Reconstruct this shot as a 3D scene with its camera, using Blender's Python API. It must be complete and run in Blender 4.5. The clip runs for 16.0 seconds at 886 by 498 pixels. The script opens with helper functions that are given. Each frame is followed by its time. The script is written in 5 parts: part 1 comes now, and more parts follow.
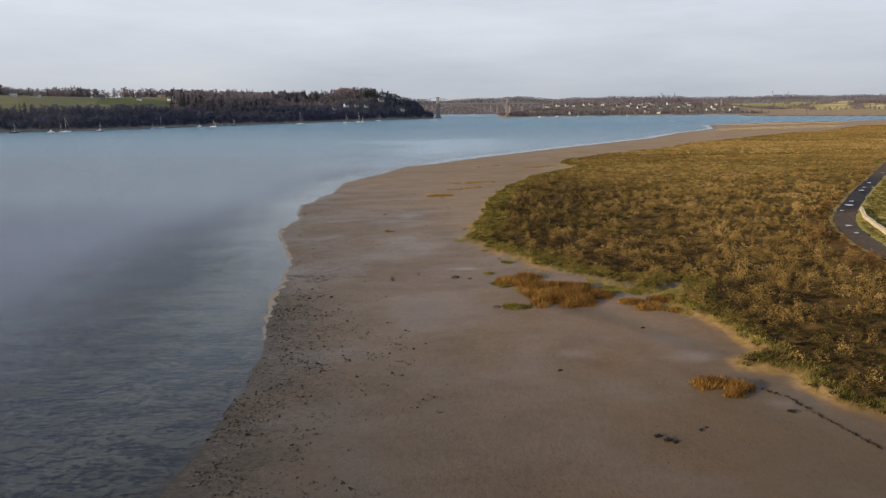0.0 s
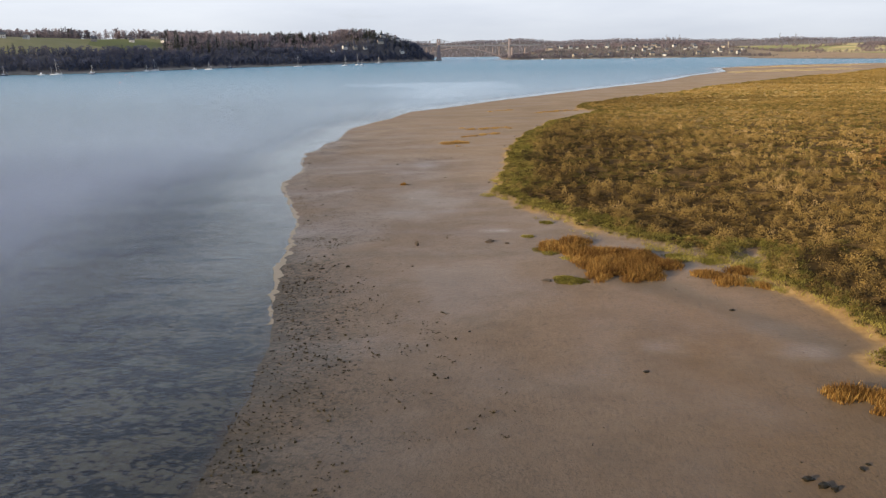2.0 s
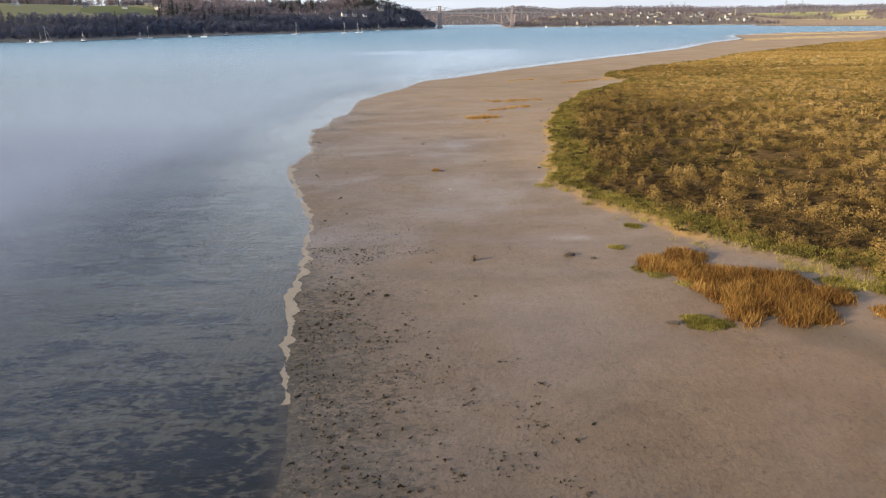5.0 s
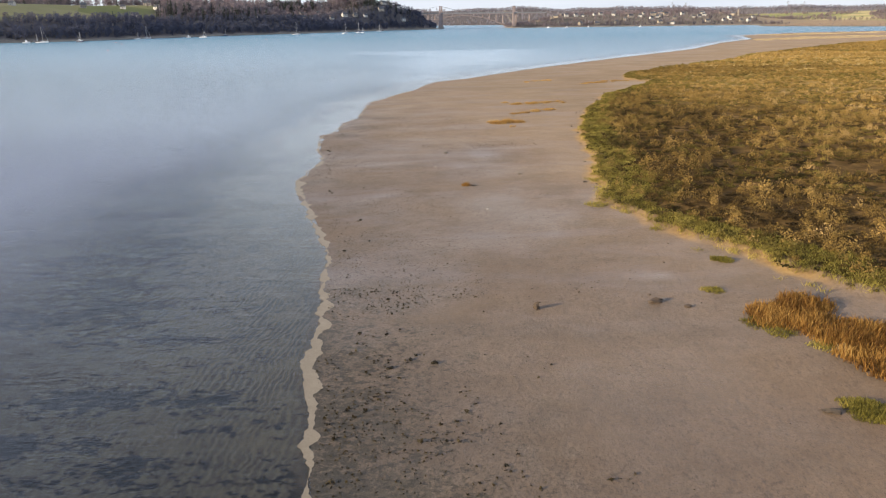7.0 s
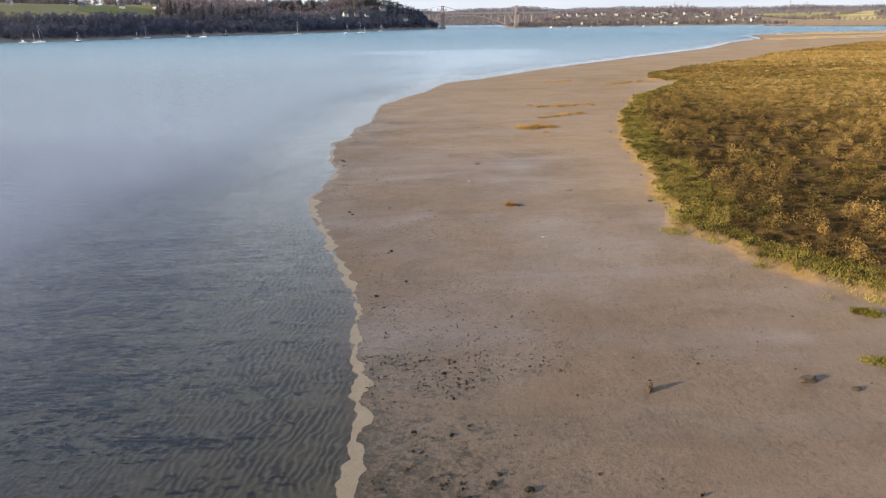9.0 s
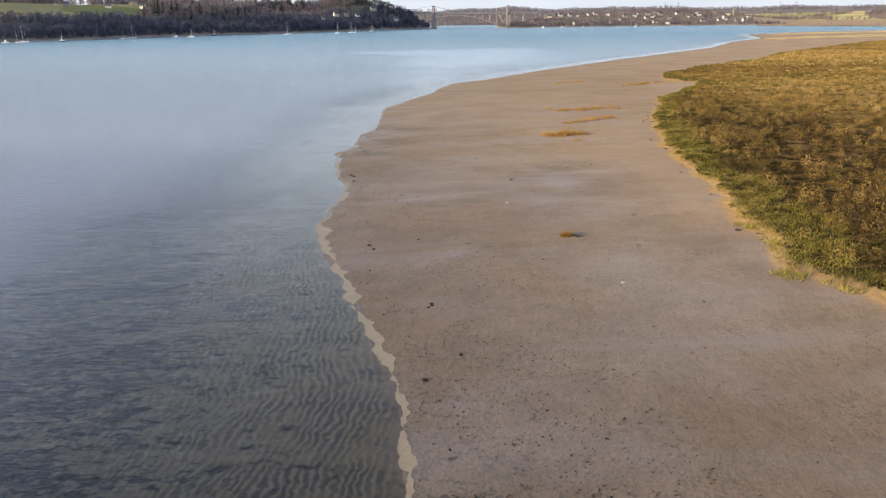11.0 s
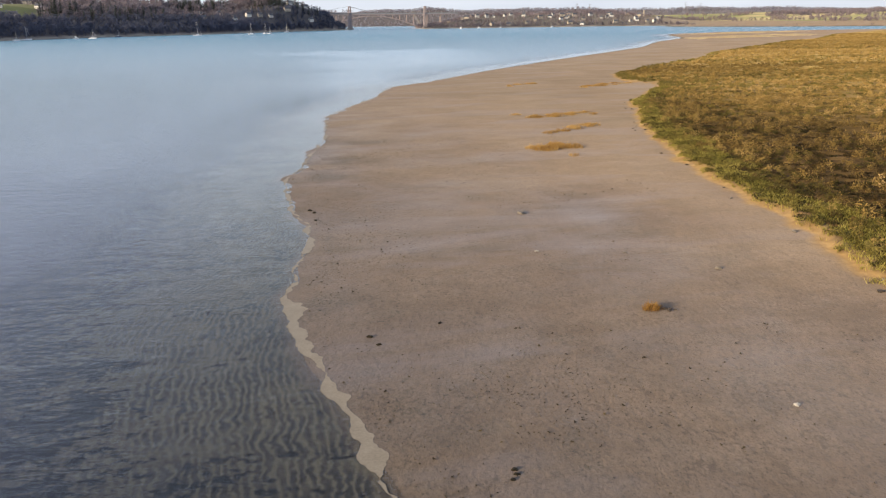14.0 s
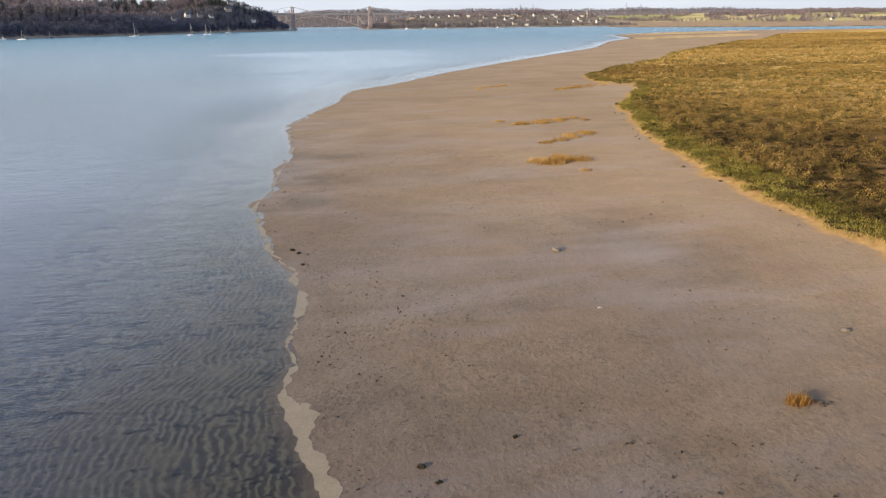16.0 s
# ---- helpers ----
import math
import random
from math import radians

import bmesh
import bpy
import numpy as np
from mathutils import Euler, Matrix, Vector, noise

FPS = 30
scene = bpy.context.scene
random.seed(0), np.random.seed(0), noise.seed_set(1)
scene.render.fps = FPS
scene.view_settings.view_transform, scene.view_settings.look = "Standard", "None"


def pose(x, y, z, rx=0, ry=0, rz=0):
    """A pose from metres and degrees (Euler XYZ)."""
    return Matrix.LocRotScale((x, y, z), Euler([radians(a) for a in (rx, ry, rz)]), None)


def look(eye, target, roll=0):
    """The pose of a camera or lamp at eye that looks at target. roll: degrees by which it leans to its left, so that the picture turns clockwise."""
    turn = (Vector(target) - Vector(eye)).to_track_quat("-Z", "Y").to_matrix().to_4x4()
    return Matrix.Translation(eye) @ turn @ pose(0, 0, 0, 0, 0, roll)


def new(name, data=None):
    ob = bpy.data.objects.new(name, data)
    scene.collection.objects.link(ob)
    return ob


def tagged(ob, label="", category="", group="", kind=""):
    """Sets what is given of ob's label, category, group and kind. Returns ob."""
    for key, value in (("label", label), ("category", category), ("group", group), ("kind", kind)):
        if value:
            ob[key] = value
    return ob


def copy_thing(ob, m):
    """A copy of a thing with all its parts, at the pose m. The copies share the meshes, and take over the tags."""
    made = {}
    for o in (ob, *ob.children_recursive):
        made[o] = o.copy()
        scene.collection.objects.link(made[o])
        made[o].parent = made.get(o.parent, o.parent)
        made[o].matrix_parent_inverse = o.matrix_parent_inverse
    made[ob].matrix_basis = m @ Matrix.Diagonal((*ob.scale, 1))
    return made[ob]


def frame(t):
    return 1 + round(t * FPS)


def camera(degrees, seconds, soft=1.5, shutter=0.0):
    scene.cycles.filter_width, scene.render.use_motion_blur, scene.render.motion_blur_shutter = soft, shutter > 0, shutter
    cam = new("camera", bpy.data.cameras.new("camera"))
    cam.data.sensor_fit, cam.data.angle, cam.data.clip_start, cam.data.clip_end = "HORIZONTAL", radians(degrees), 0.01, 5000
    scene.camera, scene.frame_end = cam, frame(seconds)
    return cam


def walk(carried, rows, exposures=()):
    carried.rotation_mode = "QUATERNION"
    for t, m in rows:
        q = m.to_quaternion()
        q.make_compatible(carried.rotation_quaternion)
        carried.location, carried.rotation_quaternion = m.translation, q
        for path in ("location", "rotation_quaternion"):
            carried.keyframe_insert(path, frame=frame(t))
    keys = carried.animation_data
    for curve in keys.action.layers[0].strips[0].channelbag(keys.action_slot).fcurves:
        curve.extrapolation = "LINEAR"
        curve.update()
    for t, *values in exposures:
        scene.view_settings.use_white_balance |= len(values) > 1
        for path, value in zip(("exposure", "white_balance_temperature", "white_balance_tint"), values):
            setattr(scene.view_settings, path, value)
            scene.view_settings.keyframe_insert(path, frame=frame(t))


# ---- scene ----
cam = camera(60.67, 16.0, soft=1.2)

# seconds, eye, yaw to the right, tilt down (degrees)
PATH = [
    (0, 0.000, 0.000, 22.001, 0.015, 10.533),
    (0.5, -0.868, 3.306, 21.798, 0.008, 11.441),
    (1, -1.844, 6.835, 21.560, 0.025, 12.500),
    (1.5, -2.740, 10.245, 21.263, 0.037, 13.505),
    (2, -3.694, 13.794, 21.071, 0.039, 14.664),
    (2.5, -4.536, 17.217, 20.792, 0.059, 15.688),
    (3, -5.504, 20.757, 20.593, 0.071, 16.681),
    (3.5, -6.320, 24.180, 20.305, 0.082, 16.920),
    (4, -7.298, 27.749, 20.092, 0.094, 16.916),
    (6.5, -11.801, 44.661, 18.889, 0.136, 16.863),
    (7, -12.776, 47.942, 18.710, 0.150, 16.848),
    (7.5, -13.686, 51.273, 18.455, 0.157, 16.837),
    (8, -14.697, 54.689, 18.236, 0.172, 16.818),
    (8.5, -15.582, 57.939, 17.997, 0.153, 16.815),
    (9, -16.594, 61.359, 17.823, 0.148, 16.828),
    (10.4, -19.37, 71.35, 17.2, 0.30, 16.81),
    (11.5, -21.532, 79.162, 16.661, 1.863, 16.796),
    (12, -22.452, 82.579, 16.404, 2.937, 16.798),
    (12.5, -23.417, 85.967, 16.250, 4.096, 16.773),
    (13, -24.304, 89.326, 16.074, 5.098, 16.780),
    (13.5, -25.269, 92.732, 15.972, 6.166, 16.781),
    (14, -26.127, 95.980, 15.811, 7.158, 16.766),
    (14.5, -27.009, 99.344, 15.735, 8.231, 16.772),
    (15, -27.771, 102.610, 15.596, 9.241, 16.771),
    (15.5, -28.573, 105.975, 15.532, 10.320, 16.775),
    (16, -29.225, 109.180, 15.368, 11.289, 16.746),
]
LEAN = -0.567


def flown(x, y, z, yaw, tilt):
    yaw, tilt = radians(yaw), radians(tilt)
    ahead = Vector((math.sin(yaw) * math.cos(tilt), math.cos(yaw) * math.cos(tilt), -math.sin(tilt)))
    return look((x, y, z), Vector((x, y, z)) + ahead * 10, LEAN)


EXPOSURES = [(0.0, -0.35), (1.0, -0.16), (2.0, 0.1), (3.4, 0.38), (9.0, 0.37), (16.0, 0.27)]
walk(cam, [(t, flown(x, y, z, a, b)) for t, x, y, z, a, b in PATH], EXPOSURES)
# ---- world and sun ----
SUN_AZ, SUN_EL = 244.0, 12.0   # clockwise from +y, and above the horizon, degrees


def build_world():
    w = bpy.data.worlds.new("sky")
    scene.world = w
    w.use_nodes = True
    nt = w.node_tree
    nt.nodes.clear()
    N, L = nt.nodes.new, nt.links.new
    out, bg = N("ShaderNodeOutputWorld"), N("ShaderNodeBackground")
    sky = N("ShaderNodeTexSky")
    sky.sky_type, sky.sun_disc = "NISHITA", False
    sky.sun_elevation, sky.sun_rotation = radians(SUN_EL), radians(SUN_AZ)
    sky.air_density, sky.dust_density, sky.ozone_density = 1.3, 0.6, 2.0
    co = N("ShaderNodeTexCoord")
    mp = N("ShaderNodeMapping")
    mp.inputs["Scale"].default_value = (1.3, 1.3, 7.0)
    cl = N("ShaderNodeTexNoise")
    cl.inputs["Scale"].default_value, cl.inputs["Detail"].default_value = 2.2, 6.0
    cl.inputs["Roughness"].default_value = 0.55
    ramp = N("ShaderNodeValToRGB")
    ramp.color_ramp.elements[0].position, ramp.color_ramp.elements[1].position = 0.34, 0.62
    L(co.outputs["Generated"], mp.inputs["Vector"])
    L(mp.outputs["Vector"], cl.inputs["Vector"])
    L(cl.outputs["Fac"], ramp.inputs["Fac"])
    # thin cloud: a pale lilac veil low over the horizon, breaking up to blue overhead
    shade = N("ShaderNodeValToRGB")
    shade.color_ramp.elements[0].position, shade.color_ramp.elements[1].position = 0.3, 0.72
    shade.color_ramp.elements[0].color = (5.2, 5.6, 6.35, 1)
    shade.color_ramp.elements[1].color = (6.5, 6.85, 7.4, 1)
    L(cl.outputs["Fac"], shade.inputs["Fac"])
    sep = N("ShaderNodeSeparateXYZ")
    L(co.outputs["Generated"], sep.inputs["Vector"])
    veil = N("ShaderNodeMapRange")
    veil.inputs["From Min"].default_value, veil.inputs["From Max"].default_value = 0.06, 0.42
    veil.inputs["To Min"].default_value, veil.inputs["To Max"].default_value = 0.95, 0.7
    L(sep.outputs["Z"], veil.inputs["Value"])
    amount = N("ShaderNodeMath")
    amount.operation = "MULTIPLY_ADD"
    amount.inputs[1].default_value = 0.3
    L(ramp.outputs["Color"], amount.inputs[0])
    L(veil.outputs["Result"], amount.inputs[2])
    amount.use_clamp = True
    # the veil takes on the blue behind it as it thins
    tone = N("ShaderNodeMapRange")
    tone.inputs["From Min"].default_value, tone.inputs["From Max"].default_value = 0.2, 0.52
    L(sep.outputs["Z"], tone.inputs["Value"])
    blue = N("ShaderNodeMixRGB")
    blue.inputs["Color2"].default_value = (2.1, 2.55, 3.65, 1)
    L(tone.outputs["Result"], blue.inputs["Fac"])
    L(shade.outputs["Color"], blue.inputs["Color1"])
    mix = N("ShaderNodeMixRGB")
    L(amount.outputs[0], mix.inputs["Fac"])
    L(sky.outputs["Color"], mix.inputs["Color1"])
    L(blue.outputs["Color"], mix.inputs["Color2"])
    # hazier and a little duller right above the horizon
    haze = N("ShaderNodeMapRange")
    haze.inputs["From Min"].default_value, haze.inputs["From Max"].default_value = 0.0, 0.11
    haze.inputs["To Min"].default_value, haze.inputs["To Max"].default_value = 0.68, 1.0
    L(sep.outputs["Z"], haze.inputs["Value"])
    low = N("ShaderNodeMixRGB")
    low.blend_type, low.inputs["Fac"].default_value = "MULTIPLY", 1.0
    L(mix.outputs["Color"], low.inputs["Color1"])
    L(haze.outputs["Result"], low.inputs["Color2"])
    L(low.outputs["Color"], bg.inputs["Color"])
    bg.inputs["Strength"].default_value = 0.15
    L(bg.outputs["Background"], out.inputs["Surface"])


build_world()
sun = new("sun", bpy.data.lights.new("sun", "SUN"))
sun.data.energy, sun.data.angle, sun.data.color = 5.0, radians(1.2), (1.0, 0.8, 0.55)
_az, _el = radians(SUN_AZ), radians(SUN_EL)
sun.matrix_world = look((0, 0, 300), Vector((0, 0, 300)) - Vector((math.sin(_az) * math.cos(_el), math.cos(_az) * math.cos(_el), math.sin(_el))))
# ---- the lie of the land ----
def lattice_noise(x, y, seed=0):
    """Smooth value noise, 0 to 1, one cell a metre."""
    x, y = np.asarray(x, float), np.asarray(y, float)
    xi, yi = np.floor(x).astype(np.int64), np.floor(y).astype(np.int64)
    fx, fy = x - xi, y - yi
    fx, fy = fx * fx * (3 - 2 * fx), fy * fy * (3 - 2 * fy)

    def h(a, b):
        k = (a * 374761393 + b * 668265263 + seed * 1274126177) & 0xFFFFFFFF
        k = ((k ^ (k >> 13)) * 1103515245) & 0xFFFFFFFF
        return ((k ^ (k >> 16)) & 0xFFFF) / 65535.0

    return (h(xi, yi) * (1 - fx) + h(xi + 1, yi) * fx) * (1 - fy) + (h(xi, yi + 1) * (1 - fx) + h(xi + 1, yi + 1) * fx) * fy


def fbm(x, y, size, seed=0, octaves=4):
    out, a, tot = 0.0, 1.0, 0.0
    for k in range(octaves):
        out = out + a * lattice_noise(x / size * 2**k, y / size * 2**k, seed + k)
        tot += a
        a *= 0.5
    return out / tot


def step01(a, b, v):
    t = np.clip((v - a) / (b - a), 0, 1)
    return t * t * (3 - 2 * t)


def inside_by(poly, x, y):
    """Distance to the polygon's edge, positive inside."""
    p = np.array(poly, float)
    q = np.roll(p, -1, 0)
    best, odd = np.full(x.shape, 1e18), np.zeros(x.shape, bool)
    for (ax, ay), (bx, by) in zip(p, q):
        ux, uy = bx - ax, by - ay
        k = np.clip(((x - ax) * ux + (y - ay) * uy) / (ux * ux + uy * uy + 1e-12), 0, 1)
        best = np.minimum(best, (x - ax - k * ux) ** 2 + (y - ay - k * uy) ** 2)
        if ay != by:
            odd ^= ((ay > y) != (by > y)) & (x < ax + (y - ay) / (by - ay) * ux)
    return np.where(odd, 1, -1) * np.sqrt(best)


# the water's edge of the near shore, from behind the camera to the tip of the spit
SHORE = [(-15, -400), (-16.4, 0), (-16.6, 42), (-15.9, 52), (-15.9, 58), (-16.6, 66), (-17.4, 71), (-18.6, 76.5), (-19.3, 80.5), (-19.8, 84), (-20.4, 88), (-20.7, 92.5), (-20.9, 96),
         (-21.5, 100), (-22.4, 109), (-23.5, 112.7), (-25.2, 119.5), (-26.9, 126), (-28.9, 131.8), (-29.8, 136),
         (-30.6, 139.5), (-29.6, 142.2), (-29.9, 144.5), (-29.2, 150.5), (-29.6, 156), (-31, 161), (-32.2, 170), (-32.7, 174.5), (-31.4, 182), (-30.2, 195),
         (-29.2, 207), (-29.6, 230), (-25, 246), (-20, 262), (-15, 289), (-4, 303), (20, 346), (66, 417), (146, 533),
         (200, 640), (262, 735), (304, 872)]
NEAR_LAND = SHORE + [(420, 985), (560, 1045), (830, 1075), (1300, 960), (3600, 800), (3600, -1500), (-15, -1500)]
# the edge of the salt marsh
MARSH = [(60, -200), (42, 20), (33, 46), (30, 50), (28.6, 51), (28.6, 53.2), (27.6, 55.8), (29, 57.8), (27.5, 58.2), (25, 59.3), (24.8, 61.2), (28.8, 63.3),
         (27.6, 65), (27.4, 71), (26.4, 74.5), (25, 79.5), (26.1, 82), (28.8, 88.8), (27, 88.8), (24.7, 84), (21.6, 88), (19.6, 91.4), (16, 95.6), (12, 103), (9, 109), (6.8, 116), (4.2, 123.5), (5.8, 131), (5.8, 138), (7.6, 149), (9.4, 165),
         (13, 184), (17.5, 204), (28.4, 236), (44, 262), (49, 274), (45, 284), (47, 296), (50, 308), (72, 338), (110, 382),
         (140, 430), (270, 585), (300, 606), (420, 760), (560, 905), (830, 985), (1300, 900), (3600, 720), (3600, -1500), (60, -1500)]
HEADLAND = [(-1500, 100), (-720, 620), (-560, 780), (-494, 858), (-444, 884), (-402, 939), (-367, 1036), (-324, 1155), (-228, 1290),
            (-137, 1529), (-60, 1640), (-14, 1690), (-8, 1760), (-60, 1840), (-140, 1960), (-260, 2300), (-300, 2750), (-300, 6000), (-6000, 6000),
            (-6000, 100)]
TOWN_BANK = [(150, 1770), (172, 1800), (237, 1815), (439, 1872), (600, 1915), (700, 1900), (735, 1850), (700, 1790), (650, 1660), (690, 1540), (790, 1420),
             (1000, 1330), (1500, 1260), (3600, 1200), (6000, 1200), (6000, 6000), (260, 6000), (240, 2750), (200, 2300), (140, 1960), (140, 1850)]
FAR_SHORE = [(-2500, 2750), (260, 2720), (2500, 2750), (2500, 6000), (-2500, 6000)]


# bare hollows and old pans in the marsh: x, y, half lengths
HOLLOWS = [(11.8, 137.6, 1.7, 0.9), (16, 131, 2.8, 0.8), (19.5, 122, 2.2, 0.8), (54.7, 284, 5, 1.6), (14, 166.5, 1.8, 0.8), (71, 281, 5, 1.4), (87, 290, 5, 1.4), (22.2, 171, 1.5, 1.0),
           (28.4, 205.6, 2.2, 1.2), (37, 205, 2.2, 1.2), (77, 194.5, 3, 1.6), (82, 200, 2.5, 1.2), (35, 121, 1.8, 0.9), (41.5, 77.5, 2.4, 1.4), (34, 68.5, 2.0, 1.0), (29, 181, 1.5, 0.8), (46, 150, 2.0, 0.9)]


def hollow(x, y):
    """1 in the middle of a bare hollow, 0 outside."""
    h = np.zeros(np.shape(x))
    for hx, hy, rx, ry in HOLLOWS:
        h = np.maximum(h, 1.15 - np.hypot((x - hx) / rx, (y - hy) / ry))
    return np.clip(h + 0.5 * (fbm(x, y, 1.2, 15, 2) - 0.5) * (h > 0), 0, 1)


def land(x, y):
    """Height of the ground and what covers it: marsh, field, wood, and the distance inland of the near shore."""
    x, y = np.asarray(x, float), np.asarray(y, float)
    near = inside_by(NEAR_LAND, x, y) + (fbm(x, y, 3.2, 5, 3) - 0.5) * 0.9 * step01(600, 150, y) + (fbm(x, y, 2.8, 6, 3) - 0.5) * 3.2 * step01(145, 175, y) * step01(420, 260, y)
    marsh = inside_by(MARSH, x, y) + (fbm(x, y, 5.0, 9, 3) - 0.5) * 2.6 * step01(70, 100, y) + (fbm(x, y, 1.6, 10, 3) - 0.5) * 1.2
    head, town, far = inside_by(HEADLAND, x, y), inside_by(TOWN_BANK, x, y), inside_by(FAR_SHORE, x, y)
    # water bed
    d = np.maximum.reduce([near, head, town, far])
    z = -np.clip(-d, 0, 30) * 0.022 - np.clip(-d - 30, 0, 100) * 0.04
    # flat of mud and sand, then the marsh on its low step
    up = np.clip(near, 0, None)
    z = np.where(near > 0, 0.022 * np.clip(up, 0, 36) + 0.03 * (fbm(x, y, 3.0, 2, 3) - 0.5) * np.clip(up, 0, 1), z)
    z = z + 0.05 * (fbm(x, y, 14.0, 12, 2) - 0.5) * step01(0, 6, near)
    m = step01(-0.25, 0.5, marsh)
    bumpy = 0.34 * (fbm(x, y, 2.6, 21, 3) - 0.5) * step01(1.0, 5, marsh) + 0.5 * (fbm(x, y, 30.0, 23, 2) - 0.5) * step01(4, 40, marsh)
    z = z + m * (0.42 + 0.2 * step01(0, 14, marsh)) + bumpy * (marsh > 0)
    z = z - 0.4 * hollow(x, y) * (marsh > 0)
    # banks across the water
    roll = (fbm(x, y, 160.0, 31, 3) - 0.5)
    knoll = np.exp(-(((x + 145) / 95) ** 2 + ((y - 1675) / 120) ** 2))
    hz = 2.2 * step01(0, 12, head) + 18 * step01(8, 58, head) + 25 * step01(70, 270, head) + 10 * roll * step01(60, 200, head) + 30 * knoll * step01(5, 60, head)
    z = np.where(head > 0, hz, z)
    east = np.maximum(step01(700, 900, x), step01(1810, 1770, y))
    tz = 1.5 * step01(0, 10, town) + (1 - east) * (26 * step01(8, 190, town) + 8 * step01(160, 500, town)) + east * (8 * step01(10, 190, town) + 16 * step01(160, 700, town) + 14 * step01(600, 1500, town))
    tz = tz + 9 * roll * step01(60, 400, town)
    z = np.where(town > 0, tz, z)
    z = np.where(far > 0, np.maximum(z, 50 * step01(0, 500, far) + 26 * roll * step01(100, 600, far)), z)
    return z, near, marsh, head, town, far


# ---- materials ----
class Nodes:
    """A material's node tree, with short ways to make the usual nodes."""

    def __init__(self, name):
        self.mat = bpy.data.materials.new(name)
        self.mat.use_nodes = True
        self.nt = self.mat.node_tree
        self.nt.nodes.clear()
        self.out = self.add("ShaderNodeOutputMaterial")
        self.co = self.add("ShaderNodeNewGeometry").outputs["Position"]

    def add(self, kind, **values):
        n = self.nt.nodes.new(kind)
        for k, v in values.items():
            n.inputs[k.replace("_", " ")].default_value = v
        return n

    def link(self, a, b):
        self.nt.links.new(a, b)
        return self

    def place(self, sx=1, sy=1, sz=1, turn=0):
        m = self.add("ShaderNodeMapping")
        m.inputs["Scale"].default_value = (sx, sy, sz)
        m.inputs["Rotation"].default_value = (0, 0, radians(turn))
        self.link(self.co, m.inputs["Vector"])
        return m.outputs["Vector"]

    def noise(self, scale, detail=4, vec=None, rough=0.55, warp=0.0):
        n = self.add("ShaderNodeTexNoise", Scale=scale, Detail=detail, Roughness=rough, Distortion=warp)
        self.link(vec or self.co, n.inputs["Vector"])
        return n.outputs["Fac"]

    def ramp(self, fac, *stops):
        r = self.add("ShaderNodeValToRGB")
        els = r.color_ramp.elements
        while len(els) < len(stops):
            els.new(0.5)
        for e, (p, c) in zip(els, stops):
            e.position = p
            e.color = (c, c, c, 1) if isinstance(c, (int, float)) else (*c, 1)
        self.link(fac, r.inputs["Fac"])
        return r.outputs["Color"]

    def mix(self, fac, a, b, how="MIX"):
        m = self.add("ShaderNodeMixRGB")
        m.blend_type = how
        for s, v in (("Fac", fac), ("Color1", a), ("Color2", b)):
            if isinstance(v, (int, float)):
                m.inputs[s].default_value = v if s == "Fac" else (v, v, v, 1)
            elif isinstance(v, tuple):
                m.inputs[s].default_value = (*v, 1)
            else:
                self.link(v, m.inputs[s])
        return m.outputs["Color"]

    def calc(self, how, a, b=0.0, c=0.0):
        m = self.add("ShaderNodeMath")
        m.operation = how
        for i, v in enumerate((a, b, c)):
            if isinstance(v, (int, float)):
                m.inputs[i].default_value = v
            else:
                self.link(v, m.inputs[i])
        return m.outputs[0]

    def attr(self, name, field="Fac"):
        a = self.add("ShaderNodeAttribute")
        a.attribute_name = name
        return a.outputs[field]

    def bump(self, height, strength, dist, normal=None):
        b = self.add("ShaderNodeBump", Strength=strength, Distance=dist)
        self.link(height, b.inputs["Height"])
        if normal:
            self.link(normal, b.inputs["Normal"])
        return b.outputs["Normal"]

    def surface(self, colour, rough=0.7, normal=None, metal=0.0, spec=0.5):
        p = self.add("ShaderNodeBsdfPrincipled", Metallic=metal)
        p.inputs["Specular IOR Level"].default_value = spec
        for s, v in (("Base Color", colour), ("Roughness", rough)):
            if isinstance(v, tuple):
                p.inputs[s].default_value = (*v, 1)
            elif isinstance(v, (int, float)):
                p.inputs[s].default_value = v
            else:
                self.link(v, p.inputs[s])
        if normal:
            self.link(normal, p.inputs["Normal"])
        self.link(p.outputs["BSDF"], self.out.inputs["Surface"])
        return self.mat


def plain(name, colour, rough=0.6, vary=0.25, size=2.0, metal=0.0, bump=0.02):
    """A painted or natural surface with two scales of variation."""
    n = Nodes(name)
    a, b = n.noise(size, 5), n.noise(size * 9, 3)
    lo, hi = tuple(c * (1 - vary) for c in colour), tuple(min(1, c * (1 + vary)) for c in colour)
    col = n.mix(0.35, n.ramp(a, (0.3, lo), (0.7, hi)), n.ramp(b, (0.3, lo), (0.7, hi)))
    return n.surface(col, rough, n.bump(b, 0.5, bump), metal)


